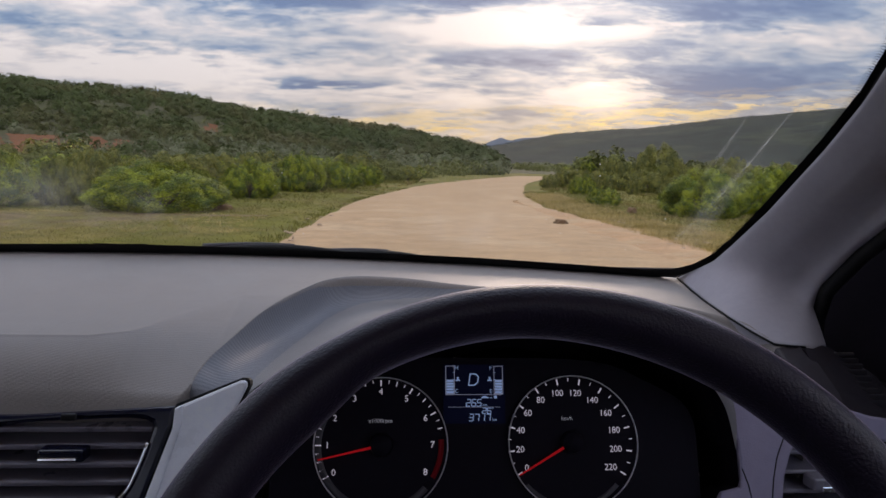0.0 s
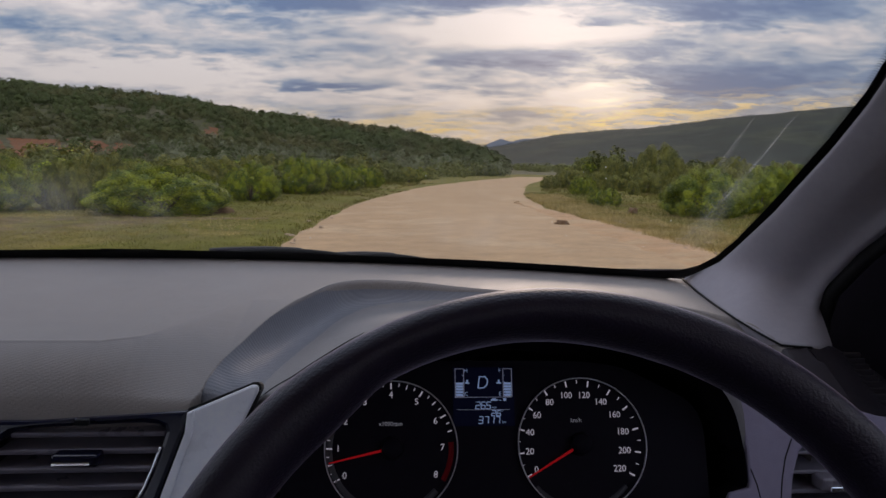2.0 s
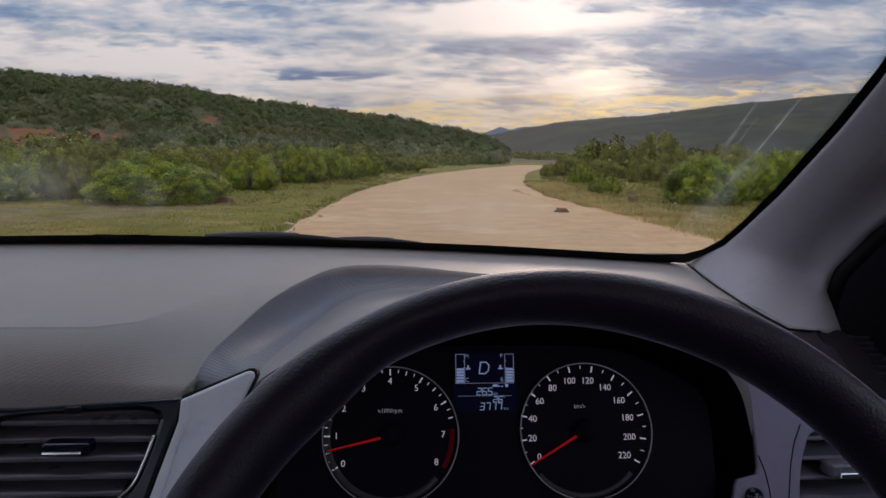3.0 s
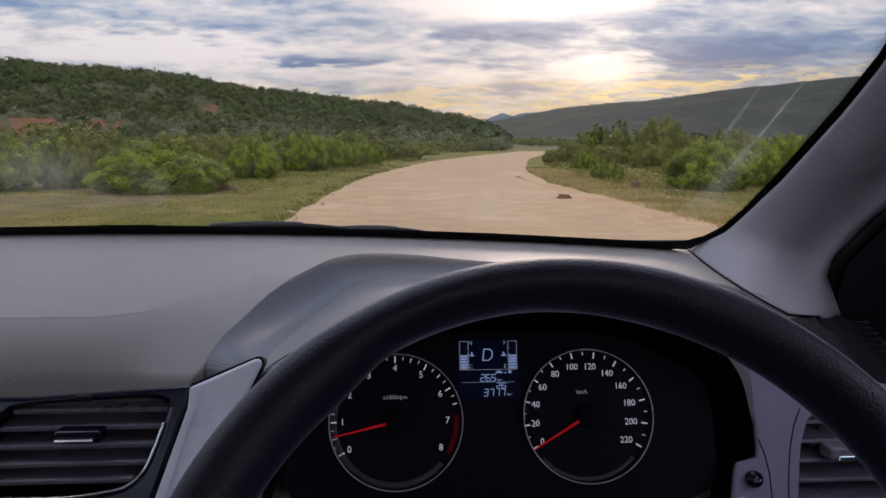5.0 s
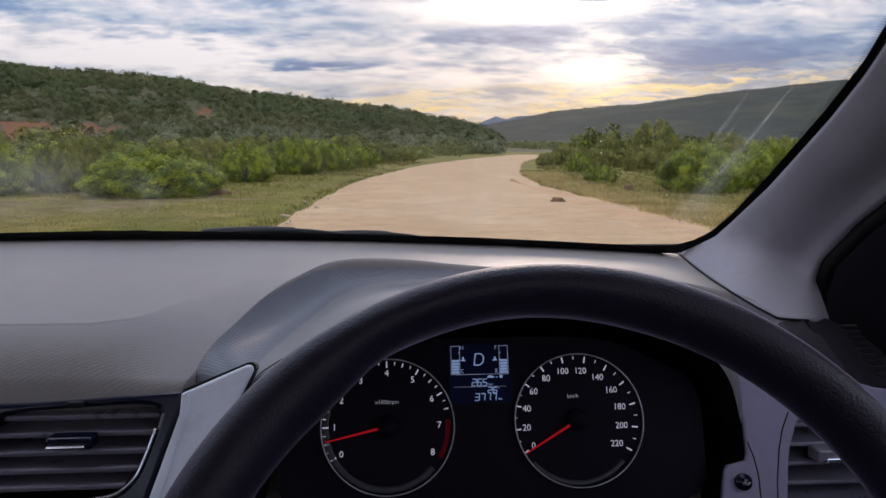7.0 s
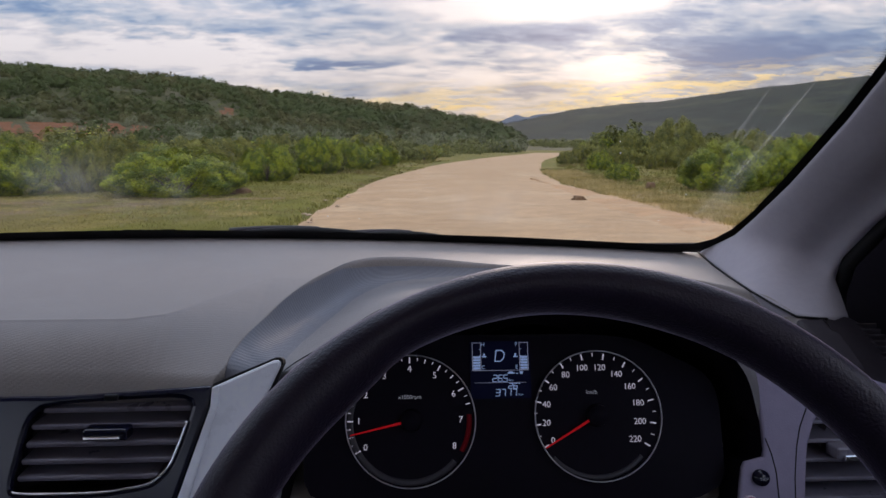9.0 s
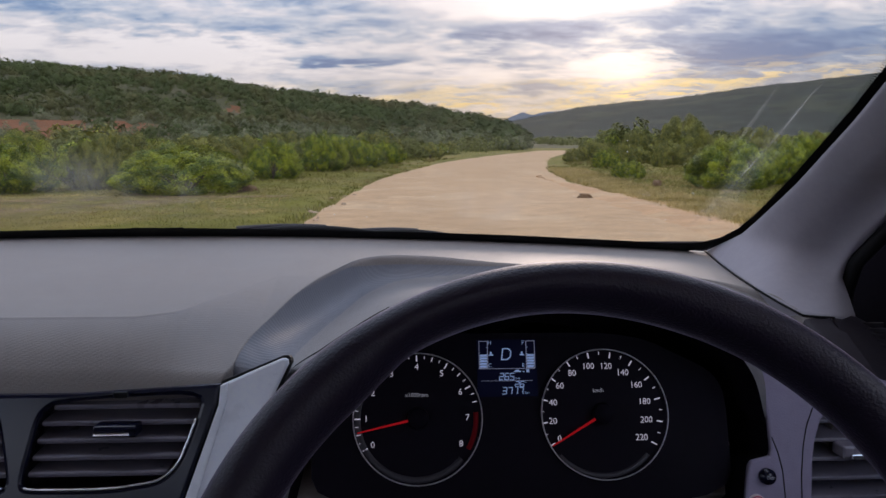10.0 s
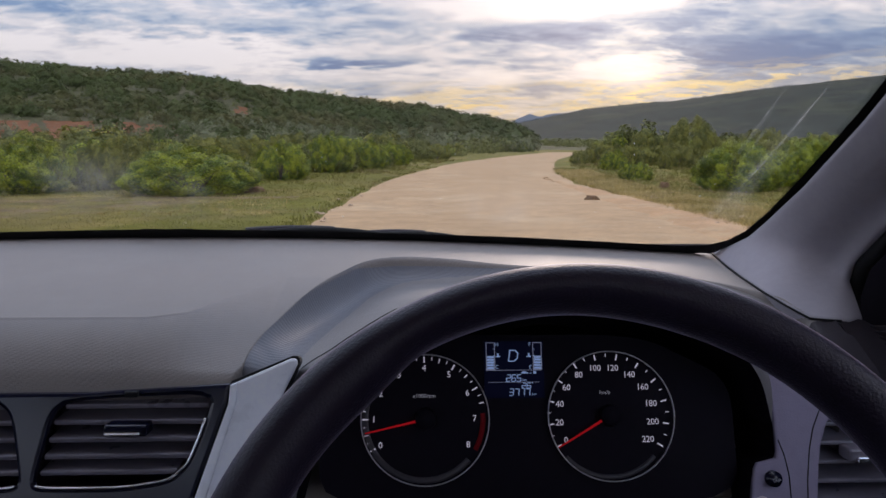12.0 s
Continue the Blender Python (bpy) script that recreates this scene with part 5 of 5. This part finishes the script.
def build_wheel():
    w = WHEEL
    sw = thing("steering_wheel", "black grained leather-look steering wheel", "steering wheel")
    base = Matrix.Translation((w["x"], w["y"], w["z"])) @ pose(0, 0, 0, 0, 0, w["yaw"]) @ pose(0, 0, 0, 90 - w["tilt"])     # local z is the column axis
    n, k = 160, 28
    rows = []
    for i in range(n + 1):
        a = 2 * math.pi * i / n
        d = Vector((math.cos(a), math.sin(a), 0))
        # the grip swells at ten o'clock and is slimmer at the top
        deg = math.degrees(a)
        rr = w["r"]
        inner = rr * float(1 + 0.28 * ease(120, 134, deg) * (1 - ease(160, 175, deg)) - 0.20 * ease(70, 100, deg) * (1 - ease(117, 127, deg)))
        outer = rr * float(1 + 0.13 * ease(118, 134, deg) * (1 - ease(165, 180, deg)))
        ring = []
        for j in range(k + 1):
            b = 2 * math.pi * j / k
            p = d * (w["R"] + (outer if math.cos(b) > 0 else inner) * math.cos(b)) + Vector((0, 0, rr * 1.55 * math.sin(b)))
            ring.append(base @ p)
        rows.append(ring)
    grid_mesh("rim", np.array(rows), M["leather"], sw, "", True, True)
    hub = bmesh.new()
    bmesh.ops.create_uvsphere(hub, u_segments=32, v_segments=16, radius=1.0)
    bmesh.ops.transform(hub, matrix=base @ Matrix.Translation((0, -0.025, -0.035)) @ Matrix.Diagonal((0.085, 0.070, 0.035, 1)), verts=hub.verts)
    part("airbag_cover", hub, M["dark_plastic"], sw, smooth=True)
    for sx in (-1, 1):
        sp = bmesh.new()
        tube_bm(sp, [base @ Vector(p) for p in ((sx * 0.06, -0.03, -0.03), (sx * 0.12, -0.045, -0.016), (sx * 0.175, -0.05, 0.0))], [0.022, 0.016, 0.014], 12)
        part("spoke", sp, M["dark_plastic"], sw, smooth=True)
    sp = bmesh.new()
    tube_bm(sp, [base @ Vector(p) for p in ((0, -0.08, -0.03), (0, -0.14, -0.016), (0, -0.180, 0.0))], [0.024, 0.018, 0.014], 12)
    part("spoke", sp, M["dark_plastic"], sw, smooth=True)
    col = bmesh.new()
    tube_bm(col, [base @ Vector(p) for p in ((0, -0.02, -0.05), (0, -0.02, -0.12), (0, -0.02, -0.30))], [0.045, 0.055, 0.060], 20)
    part("column_shroud", col, M["dark_plastic"], sw, smooth=True)


build_wheel()


# ---------------------------------------------------------------- plants
def leaf_cloud(seed, n, size, blobs, flat=1.0, wild=0.45, gap=0.0):
    """Vertices and faces of a crown of single leaves: rounded clumps over a dome of 1 m radius and height, standing on z = 0."""
    rng = np.random.default_rng(seed)
    # clump centres over the dome, evenly turned, uneven in reach
    k = np.arange(blobs) + 0.5
    az = 2.39996 * k + rng.uniform(-0.4, 0.4, blobs)
    up = np.clip(0.95 - 1.50 * k / blobs + rng.uniform(-0.06, 0.06, blobs), -0.8, 1)
    flat_r = np.sqrt(np.maximum(0, 1 - up ** 2))
    reach = rng.uniform(0.74, 0.88, blobs) * (1 + 0.12 * np.sin(2 * az + seed))
    c = np.stack([flat_r * np.cos(az) * reach, flat_r * np.sin(az) * reach, 0.40 + np.where(up > 0, 0.50, 0.36) * up * reach * flat / 0.75], 1)
    br = rng.uniform(0.17, 0.30, blobs) * (22 / blobs) ** 0.4
    pick = rng.choice(blobs, n, p=br ** 2 / np.sum(br ** 2))
    d = rng.normal(size=(n, 3))
    out = c[pick] - (0, 0, 0.30)
    out /= np.linalg.norm(out, axis=1)[:, None]
    d += 0.75 * out
    d /= np.linalg.norm(d, axis=1)[:, None]
    depth = 1 - 0.5 * rng.uniform(0, 1, n) ** 2.0 + 0.16 * rng.normal(size=n) * (rng.uniform(0, 1, n) < 0.2)
    p = c[pick] + d * (br[pick] * depth)[:, None]
    # a share of leaves deep inside
    deep = rng.uniform(0, 1, n) < 0.14
    p[deep, :2] *= rng.uniform(0.3, 0.9, (deep.sum(), 1))
    p[:, 2] = np.maximum(p[:, 2] - np.percentile(p[:, 2], 4), rng.uniform(0.0, 0.08, n))
    p[:, :2] /= np.percentile(np.hypot(p[:, 0], p[:, 1]), 97)
    p[:, 2] /= np.percentile(p[:, 2], 98.5)
    # the crown overhangs its foot
    p[:, :2] *= (0.70 + 0.30 * np.clip(p[:, 2] / 0.30, 0, 1) ** 0.8)[:, None]
    nrm = 0.6 * d + 0.95 * out + wild * rng.normal(size=(n, 3))
    nrm /= np.linalg.norm(nrm, axis=1)[:, None]
    t = np.cross(nrm, rng.normal(size=(n, 3)))
    t /= np.linalg.norm(t, axis=1)[:, None]
    b = np.cross(nrm, t)
    s = size * rng.uniform(0.6, 1.35, n)[:, None]
    v = np.stack([p - t * s, p + t * s * 0.3 + b * s * 0.5, p + t * s * 0.9 - b * s * 0.35], 1).reshape(-1, 3)
    return v, np.arange(3 * n).reshape(-1, 3)


def cloud_mesh(name, v, f):
    me = bpy.data.meshes.new(name)
    f = np.asarray(f, np.int32)
    me.vertices.add(len(v))
    me.vertices.foreach_set("co", np.asarray(v, np.float32).ravel())
    me.loops.add(f.size)
    me.loops.foreach_set("vertex_index", f.ravel())
    me.polygons.add(len(f))
    me.polygons.foreach_set("loop_start", np.arange(len(f), dtype=np.int32) * f.shape[1])
    me.update(calc_edges=True)
    return me


def stems_bm(seed, height, width, n=7):
    rng = random.Random(seed)
    bm = bmesh.new()
    for i in range(n):
        a = 2 * math.pi * (i + rng.random()) / n
        r = width * (0.25 + 0.55 * rng.random())
        x, y = r * math.cos(a), r * math.sin(a)
        pts = [(x * 0.12, y * 0.12, -0.05), (x * 0.4, y * 0.4, height * 0.3), (x * 0.75, y * 0.75, height * 0.6), (x, y, height * (0.8 + 0.1 * rng.random()))]
        tube_bm(bm, pts, [0.030, 0.022, 0.014, 0.006], 5)
        tube_bm(bm, [pts[1], (x * 0.3 + 0.2 * width, y * 0.6, height * 0.7)], [0.014, 0.005], 4)
    return bm


def shrub_kind(seed, n, size, blobs, flat, mat, label, group):
    ob = thing("shrub", label, "shrub", group)
    part("stems", stems_bm(seed, 0.62 * flat, 0.5), M["bark"], ob)
    v, f = leaf_cloud(seed, n, size, blobs, flat, 0.5)
    finish("crown", cloud_mesh("crown", v, f), M[mat], ob)
    return ob


GREEN = "bushy bright green shrub on the grass beside the road"
OLIVE = "olive green shrub with small leaves beside the road"
GREY = "low grey-green thorn scrub in the veld"
near_kinds = [shrub_kind(11 + i, 60000, 0.0170, 130, 0.95, "leaf", GREEN, "roadside shrubs") for i in range(3)]
near_kinds += [shrub_kind(31 + i, 36000, 0.0205, 110, 1.0, "leaf_olive", OLIVE, "roadside shrubs") for i in range(2)]
far_kinds = [shrub_kind(51 + i, 4000, 0.054, 36, 1.0, "leaf_olive", OLIVE, "veld shrubs") for i in range(2)]
far_kinds += [shrub_kind(61 + i, 4000, 0.054, 36, 1.05, "leaf_dark", GREY, "veld shrubs") for i in range(2)]
far_kinds += [shrub_kind(71 + i, 4000, 0.054, 36, 0.95, "leaf", GREEN, "veld shrubs") for i in range(2)]
used = set()


def plant(kind, x, y, w, h, turn=0.0):
    """Stands a shrub w wide and h high at x, y."""
    z = float(land(np.array([x]), np.array([y]))[0]) - 0.03
    m = Matrix.Translation((x, y, z)) @ pose(0, 0, 0, 0, 0, turn) @ Matrix.Diagonal((w / 2, w / 2, h, 1))
    if kind not in used:
        used.add(kind)
        kind.matrix_basis = m
        return kind
    return copy_thing(kind, m @ Matrix.Diagonal((1 / kind.scale.x, 1 / kind.scale.y, 1 / kind.scale.z, 1)))


# shrubs along the left verge, then along the right one: kind, x, y, width, height
ROADSIDE = (
    (0, -5.25, 17.53, 3.66, 1.05), (1, -4.41, 24.26, 2.21, 1.13), (1, -9.44, 17.60, 2.9, 1.22), (4, -7.75, 18.65, 1.5, 1.15), (2, -11.6, 18.20, 2.6, 1.30), (3, -8.71, 23.56, 2.37, 1.38), (4, -7.02, 26.44, 2.89, 1.31),
    (2, -3.60, 30.68, 2.22, 1.45), (1, -2.38, 35.48, 2.50, 1.32), (4, -6.49, 29.68, 2.58, 1.39), (3, -5.71, 34.37, 2.68, 1.55), (2, -1.38, 42.02, 2.65, 1.18), (4, -11.38, 22.37, 2.51, 1.43),
    (0, 8.30, 18.9, 2.75, 1.22), (1, 10.65, 20.6, 2.10, 1.05), (2, 7.16, 24.08, 1.14, 0.59), (3, 11.9, 35.2, 0.75, 0.72), (2, 15.64, 29.46, 2.76, 1.45), (1, 9.22, 34.53, 1.34, 0.86),
    (3, 17.2, 46.2, 4.3, 2.75), (4, 14.6, 47.5, 2.2, 1.9), (4, 10.6, 39.0, 1.6, 0.95), (3, 12.3, 42.4, 1.9, 1.15), (4, 13.6, 38.2, 1.8, 1.05), (4, 14.9, 41.5, 2.2, 1.25), (3, 13.1, 33.0, 1.5, 1.0), (4, 15.4, 35.3, 2.3, 1.5),
    (3, 17.3, 36.0, 2.4, 1.45), (3, 11.6, 47.0, 2.1, 1.2), (4, 12.9, 50.0, 2.4, 1.35), (4, 17.6, 31.8, 2.4, 1.6), (4, 19.4, 41.0, 3.2, 2.0), (3, 10.0, 45.0, 1.5, 0.8),
)


def build_shrubs():
    for i, (k, x, y, w, h) in enumerate(ROADSIDE):
        plant(near_kinds[k], x, y, w, h, i * 67)
    rng = random.Random(5)
    made = 0
    while made < 190:
        y = 22 + 75 * rng.random() ** 1.3
        left = rng.random() < 0.5
        edge = ROAD_HALF + (2.4 if left else 3.6) + 0.02 * y
        off = edge + (rng.random() ** 1.3) * (8 + 0.75 * y)
        x = float(road_mid(y)) + (-off if left else off)
        if left and y < 31 and x > -14 or not left and y < 42 and x < 19 or abs(math.degrees(math.atan2(x, y))) > 38:
            continue
        h = rng.uniform(0.9, 1.5) if left else rng.uniform(0.7, 1.35)
        if rng.random() < 0.15 and y > 35:
            h *= 1.35
        if not left and y > 48:
            h *= rng.uniform(1.0, 1.6)
        plant(far_kinds[rng.randrange(6)], x, y, h * rng.uniform(1.9, 2.9), h, rng.uniform(0, 360))
        made += 1


build_shrubs()


def clump_stuff(name, label, mat, spots, leaves=34, seed=1, size=0.135):
    """Many far bushes as one mesh: spots of x, y, z, radius, height."""
    rng = np.random.default_rng(seed)
    kinds = []
    for k in range(6):
        v, f = leaf_cloud(900 + seed * 10 + k, leaves, size, 8, 1.0, 0.12)
        kinds.append((v, np.array(f)))
    V, F, base = [], [], 0
    for x, y, z, r, h in spots:
        v, f = kinds[rng.integers(6)]
        a = rng.uniform(0, 6.28)
        ca, sa = math.cos(a), math.sin(a)
        V.append(np.stack([x + r * (v[:, 0] * ca - v[:, 1] * sa), y + r * (v[:, 0] * sa + v[:, 1] * ca), z + h * v[:, 2]], 1))
        F.append(f + base)
        base += len(v)
    ob = finish(name, cloud_mesh(name, np.concatenate(V), np.concatenate(F)), mat)
    return tagged(ob, label, "scrub", kind="stuff")


def build_far_scrub():
    rng = np.random.default_rng(3)
    # hillside thicket
    n = 3800
    az = np.radians(rng.uniform(-44, 9, n))
    r = np.sqrt(rng.uniform(115 ** 2, 425 ** 2, n))
    x, y = r * np.sin(az), r * np.cos(az)
    z = land(x, y)
    keep = ~bare_soil(x, y)
    s = rng.uniform(1.3, 2.4, n) ** 1.55 * np.where(r > 330, 1.15, 1.0)
    deg = np.degrees(az)
    keep &= ~((r < 152) & (deg < -17))
    keep &= ~((np.abs(deg + 13.2) < 1.0) & (r > 222) & (r < 278))
    low = (r < 215) & (rng.uniform(0, 1, n) < 0.75)
    spots = [(a, b, c - 0.4, d * 1.2, d * 1.0) for a, b, c, d, k in zip(x, y, z, s, keep & ~low) if k]
    grey = [(a, b, c - 0.2, d * 0.8, d * 0.85) for a, b, c, d, k in zip(x, y, z, s, keep & low) if k]
    clump_stuff("slope_scrub", "grey-green thorn scrub on the lower slope", M["grey_leaf"], grey, 200, 4, 0.12)
    clump_stuff("hillside_thicket", "dense dark green thicket covering the hillside", M["hill_leaf"], spots, 210, 1, 0.135)
    # scrub on the plain, both sides
    n = 2600
    az = np.radians(rng.uniform(-42, 42, n))
    r = rng.uniform(70, 330, n)
    x, y = r * np.sin(az), r * np.cos(az)
    ok = (np.abs(x - road_mid(y)) > ROAD_HALF + 4) & ~((np.degrees(az) < -16) & (r > 90))
    z = land(x, y)
    s = rng.uniform(0.6, 1.15, n) * np.where((np.degrees(az) > 3) & (r > 95), 2.0, 1.0)
    clump_stuff("plain_scrub", "olive scrub scattered over the plain", M["plain_leaf"], [(a, b, c - 0.1, d * 1.3, d * 1.05) for a, b, c, d, k in zip(x, y, z, s, ok) if k], 90, 2, 0.13)


def build_ridge_scrub():
    """Bushes along the crest of the far ridge."""
    rng = np.random.default_rng(12)
    az = np.radians(rng.uniform(5.5, 36, 900))
    r = 1895 + rng.uniform(-60, 25, 900)
    x, y = r * np.sin(az), r * np.cos(az)
    s = rng.uniform(3.0, 6.5, 900)
    clump_stuff("ridge_scrub", "dark scrub along the crest of the far ridge", M["far_scrub"], [(a, b, c - 1.5, d * 1.4, d) for a, b, c, d in zip(x, y, land(x, y), s)], 30, 6)


M["hill_leaf"] = leafy(material("hill_leaf", rgb(0.088, 0.108, 0.040), 0.8, vary=0.3, scale=0.10, island=0.10, spec=0.1, second=rgb(0.135, 0.125, 0.055), second_scale=0.03), 0.25)
M["grey_leaf"] = leafy(material("grey_leaf", rgb(0.185, 0.190, 0.110), 0.85, vary=0.25, scale=0.12, island=0.12, spec=0.1), 0.25)
M["plain_leaf"] = leafy(material("plain_leaf", rgb(0.165, 0.168, 0.062), 0.8, vary=0.25, scale=0.1, island=0.4, spec=0.1), 0.3)
build_far_scrub()
build_ridge_scrub()


def earth_span(x):
    """The near and the far edge of the trampled earth beside the left verge, y at x."""
    near = float(np.interp(x, (-13, -6.0, -5.0, -4.2, -3.6, -2.6), (11.2, 11.5, 12.6, 14.3, 15.7, 16.2)))
    far = 16.3 + 0.10 * (x + 8) * (x < -8)
    near += 0.9 * noise.noise((x * 0.9, 2.0, 0)) + 0.3 * noise.noise((x * 3.1, 7.0, 0))
    far += 0.4 * noise.noise((x * 0.8, 5.0, 0)) + 0.2 * noise.noise((x * 3.0, 1.0, 0))
    return min(near, far - 0.02), far


def build_grass():
    """Tufts of grass on both verges, one mesh."""
    rng = np.random.default_rng(8)
    V, F, base = [], [], 0

    def tufts(n, pick, hmin, hmax, blades, bare_share=0.85):
        nonlocal base, V, F
        for _ in range(n):
            x, y = pick()
            side = abs(x - float(road_mid(y))) - ROAD_HALF
            if side < 0.05 or (side < 0.6 and rng.random() < 0.5):
                continue
            if -13 < x < -2.6 and bare_share:
                a, b = earth_span(x)
                if a < y < b and rng.random() < bare_share * min(1, 0.05 + 0.45 * (y - a)):
                    continue
            z = 0.0 if y < 60 else float(land(np.array([x]), np.array([y]), False)[0])
            k = blades
            px, py = x + rng.normal(0, 0.07, k), y + rng.normal(0, 0.07, k)
            h = rng.uniform(hmin, hmax, k)
            a = rng.uniform(0, 6.28, k)
            w = 0.004 + 0.0005 * y
            lx, ly = rng.normal(0, 0.8, k) * h, rng.normal(0, 0.8, k) * h
            v = np.stack([np.stack([px - w * np.cos(a), py - w * np.sin(a), np.full(k, z - 0.05)], 1), np.stack([px + w * np.cos(a), py + w * np.sin(a), np.full(k, z - 0.05)], 1), np.stack([px + lx, py + ly, z + h], 1)], 1).reshape(-1, 3)
            V.append(v)
            F.append(np.arange(k * 3).reshape(-1, 3) + base)
            base += k * 3

    tufts(9000, lambda: (lambda y: (float(road_mid(y)) - ROAD_HALF - 7.5 * rng.random() ** 0.9, y))(8.5 + 30 * rng.random() ** 1.4), 0.012, 0.036, 8)
    tufts(7000, lambda: (lambda y: (float(road_mid(y)) + ROAD_HALF + 8.0 * rng.random() ** 1.1, y))(7.5 + 30 * rng.random() ** 1.4), 0.015, 0.055, 8)
    tufts(2500, lambda: (lambda y: (float(road_mid(y)) + (ROAD_HALF + 1.0 + 12 * rng.random()) * (1 if rng.random() < 0.6 else -1), y))(16 + 40 * rng.random()), 0.06, 0.17, 12)
    ob = finish("grass", cloud_mesh("grass", np.concatenate(V), np.concatenate(F)), M["grass"])
    tagged(ob, "short dry olive grass on the road verges", "grass", kind="stuff")
    V, F, base = [], [], 0
    tufts(2600, lambda: (lambda y: (float(road_mid(y)) + ROAD_HALF + 0.1 + 1.5 * rng.random() ** 1.3, y))(8.0 + 26 * rng.random() ** 1.3), 0.02, 0.10, 16)
    tufts(2600, lambda: (lambda y: (float(road_mid(y)) + ROAD_HALF + 1.0 + 5.5 * rng.random(), y))(8.5 + 20 * rng.random() ** 1.2), 0.012, 0.05, 12)
    tufts(700, lambda: (lambda y: (-2.5 - 7 * rng.random(), y))(12.0 + 4.5 * rng.random()), 0.01, 0.05, 14, 0.0)
    ob = finish("dry_grass", cloud_mesh("dry_grass", np.concatenate(V), np.concatenate(F)), M["straw"])
    tagged(ob, "straw coloured dry tufts along the road edge", "grass", kind="stuff")


def build_bare_patch():
    """Trampled bare earth between the verge and the shrubs."""
    xs, us = np.linspace(-13.0, -2.6, 130), np.linspace(0, 1, 40)
    P = np.zeros((len(us), len(xs), 3))
    for j, x in enumerate(xs):
        a, b = earth_span(x)
        P[:, j, 0], P[:, j, 1] = x, a + (b - a) * us
        P[:, j, 2] = -0.006 + 0.020 * np.minimum(1, 4 * np.sin(np.pi * us)) + [0.010 * noise.noise((x * 2.5, y * 2.5, 3.0)) for y in P[:, j, 1]]
    ob = grid_mesh("bare_earth", P, M["bare_earth"], None, "", True)
    tagged(ob, "trampled brown earth between grass and shrubs", "bare earth", kind="structure")


M["bare_earth"] = material("bare_earth", rgb(0.185, 0.128, 0.070), 0.95, vary=0.35, scale=1.3, grain=0.4, grain_scale=30, second=rgb(0.150, 0.122, 0.036), second_scale=0.9, second_at=0.47, spec=0.1)
build_bare_patch()
M["straw"] = leafy(material("straw", rgb(0.46, 0.345, 0.150), 0.9, vary=0.2, scale=0.8, island=0.3, spec=0.1, second=rgb(0.34, 0.26, 0.085), second_scale=0.5), 0.25)
build_grass()


def lump(name, label, category, mat, x, y, s, h, seed, group=""):
    bm = bmesh.new()
    bmesh.ops.create_icosphere(bm, subdivisions=3, radius=1)
    for v in bm.verts:
        q = v.co.copy()
        v.co = q * (1 + 0.35 * noise.fractal(q * 1.6 + Vector((seed, 0, 0)), 1.0, 2.0, 4))
        v.co.x *= s
        v.co.y *= s * 0.8
        v.co.z = max(-0.25, v.co.z) * h
    ob = part(name, bm, mat, None, "", True)
    ob.location = (x, y, 0.012)
    return tagged(ob, label, category, group)


lump("dung_heap", "dark brown heap of dung on the gravel road", "dung", M["dung"], 3.65, 15.48, 0.14, 0.09, 2, "dung heaps")
lump("dung_heap", "dark brown heap of dung on the grass verge", "dung", M["dung"], 6.51, 19.36, 0.15, 0.18, 5, "dung heaps")
lump("dung_heap", "flattened brown dung on the grass beside shrubs", "dung", M["dung"], -4.10, 17.95, 0.42, 0.16, 9, "dung heaps")


def build_stones():
    rng = random.Random(4)
    for i in range(46):
        y = 8.2 + 9 * rng.random() ** 1.3
        x = float(road_mid(y)) + (ROAD_HALF - 0.5 + 1.3 * rng.random() if rng.random() < 0.75 else -ROAD_HALF - 0.2 + 0.5 * rng.random())
        lump("stone", "small tan stone at the edge of the gravel", "stone", M["stone"], x, y, rng.uniform(0.015, 0.055), rng.uniform(0.012, 0.035), 20 + i, "roadside stones")


build_stones()
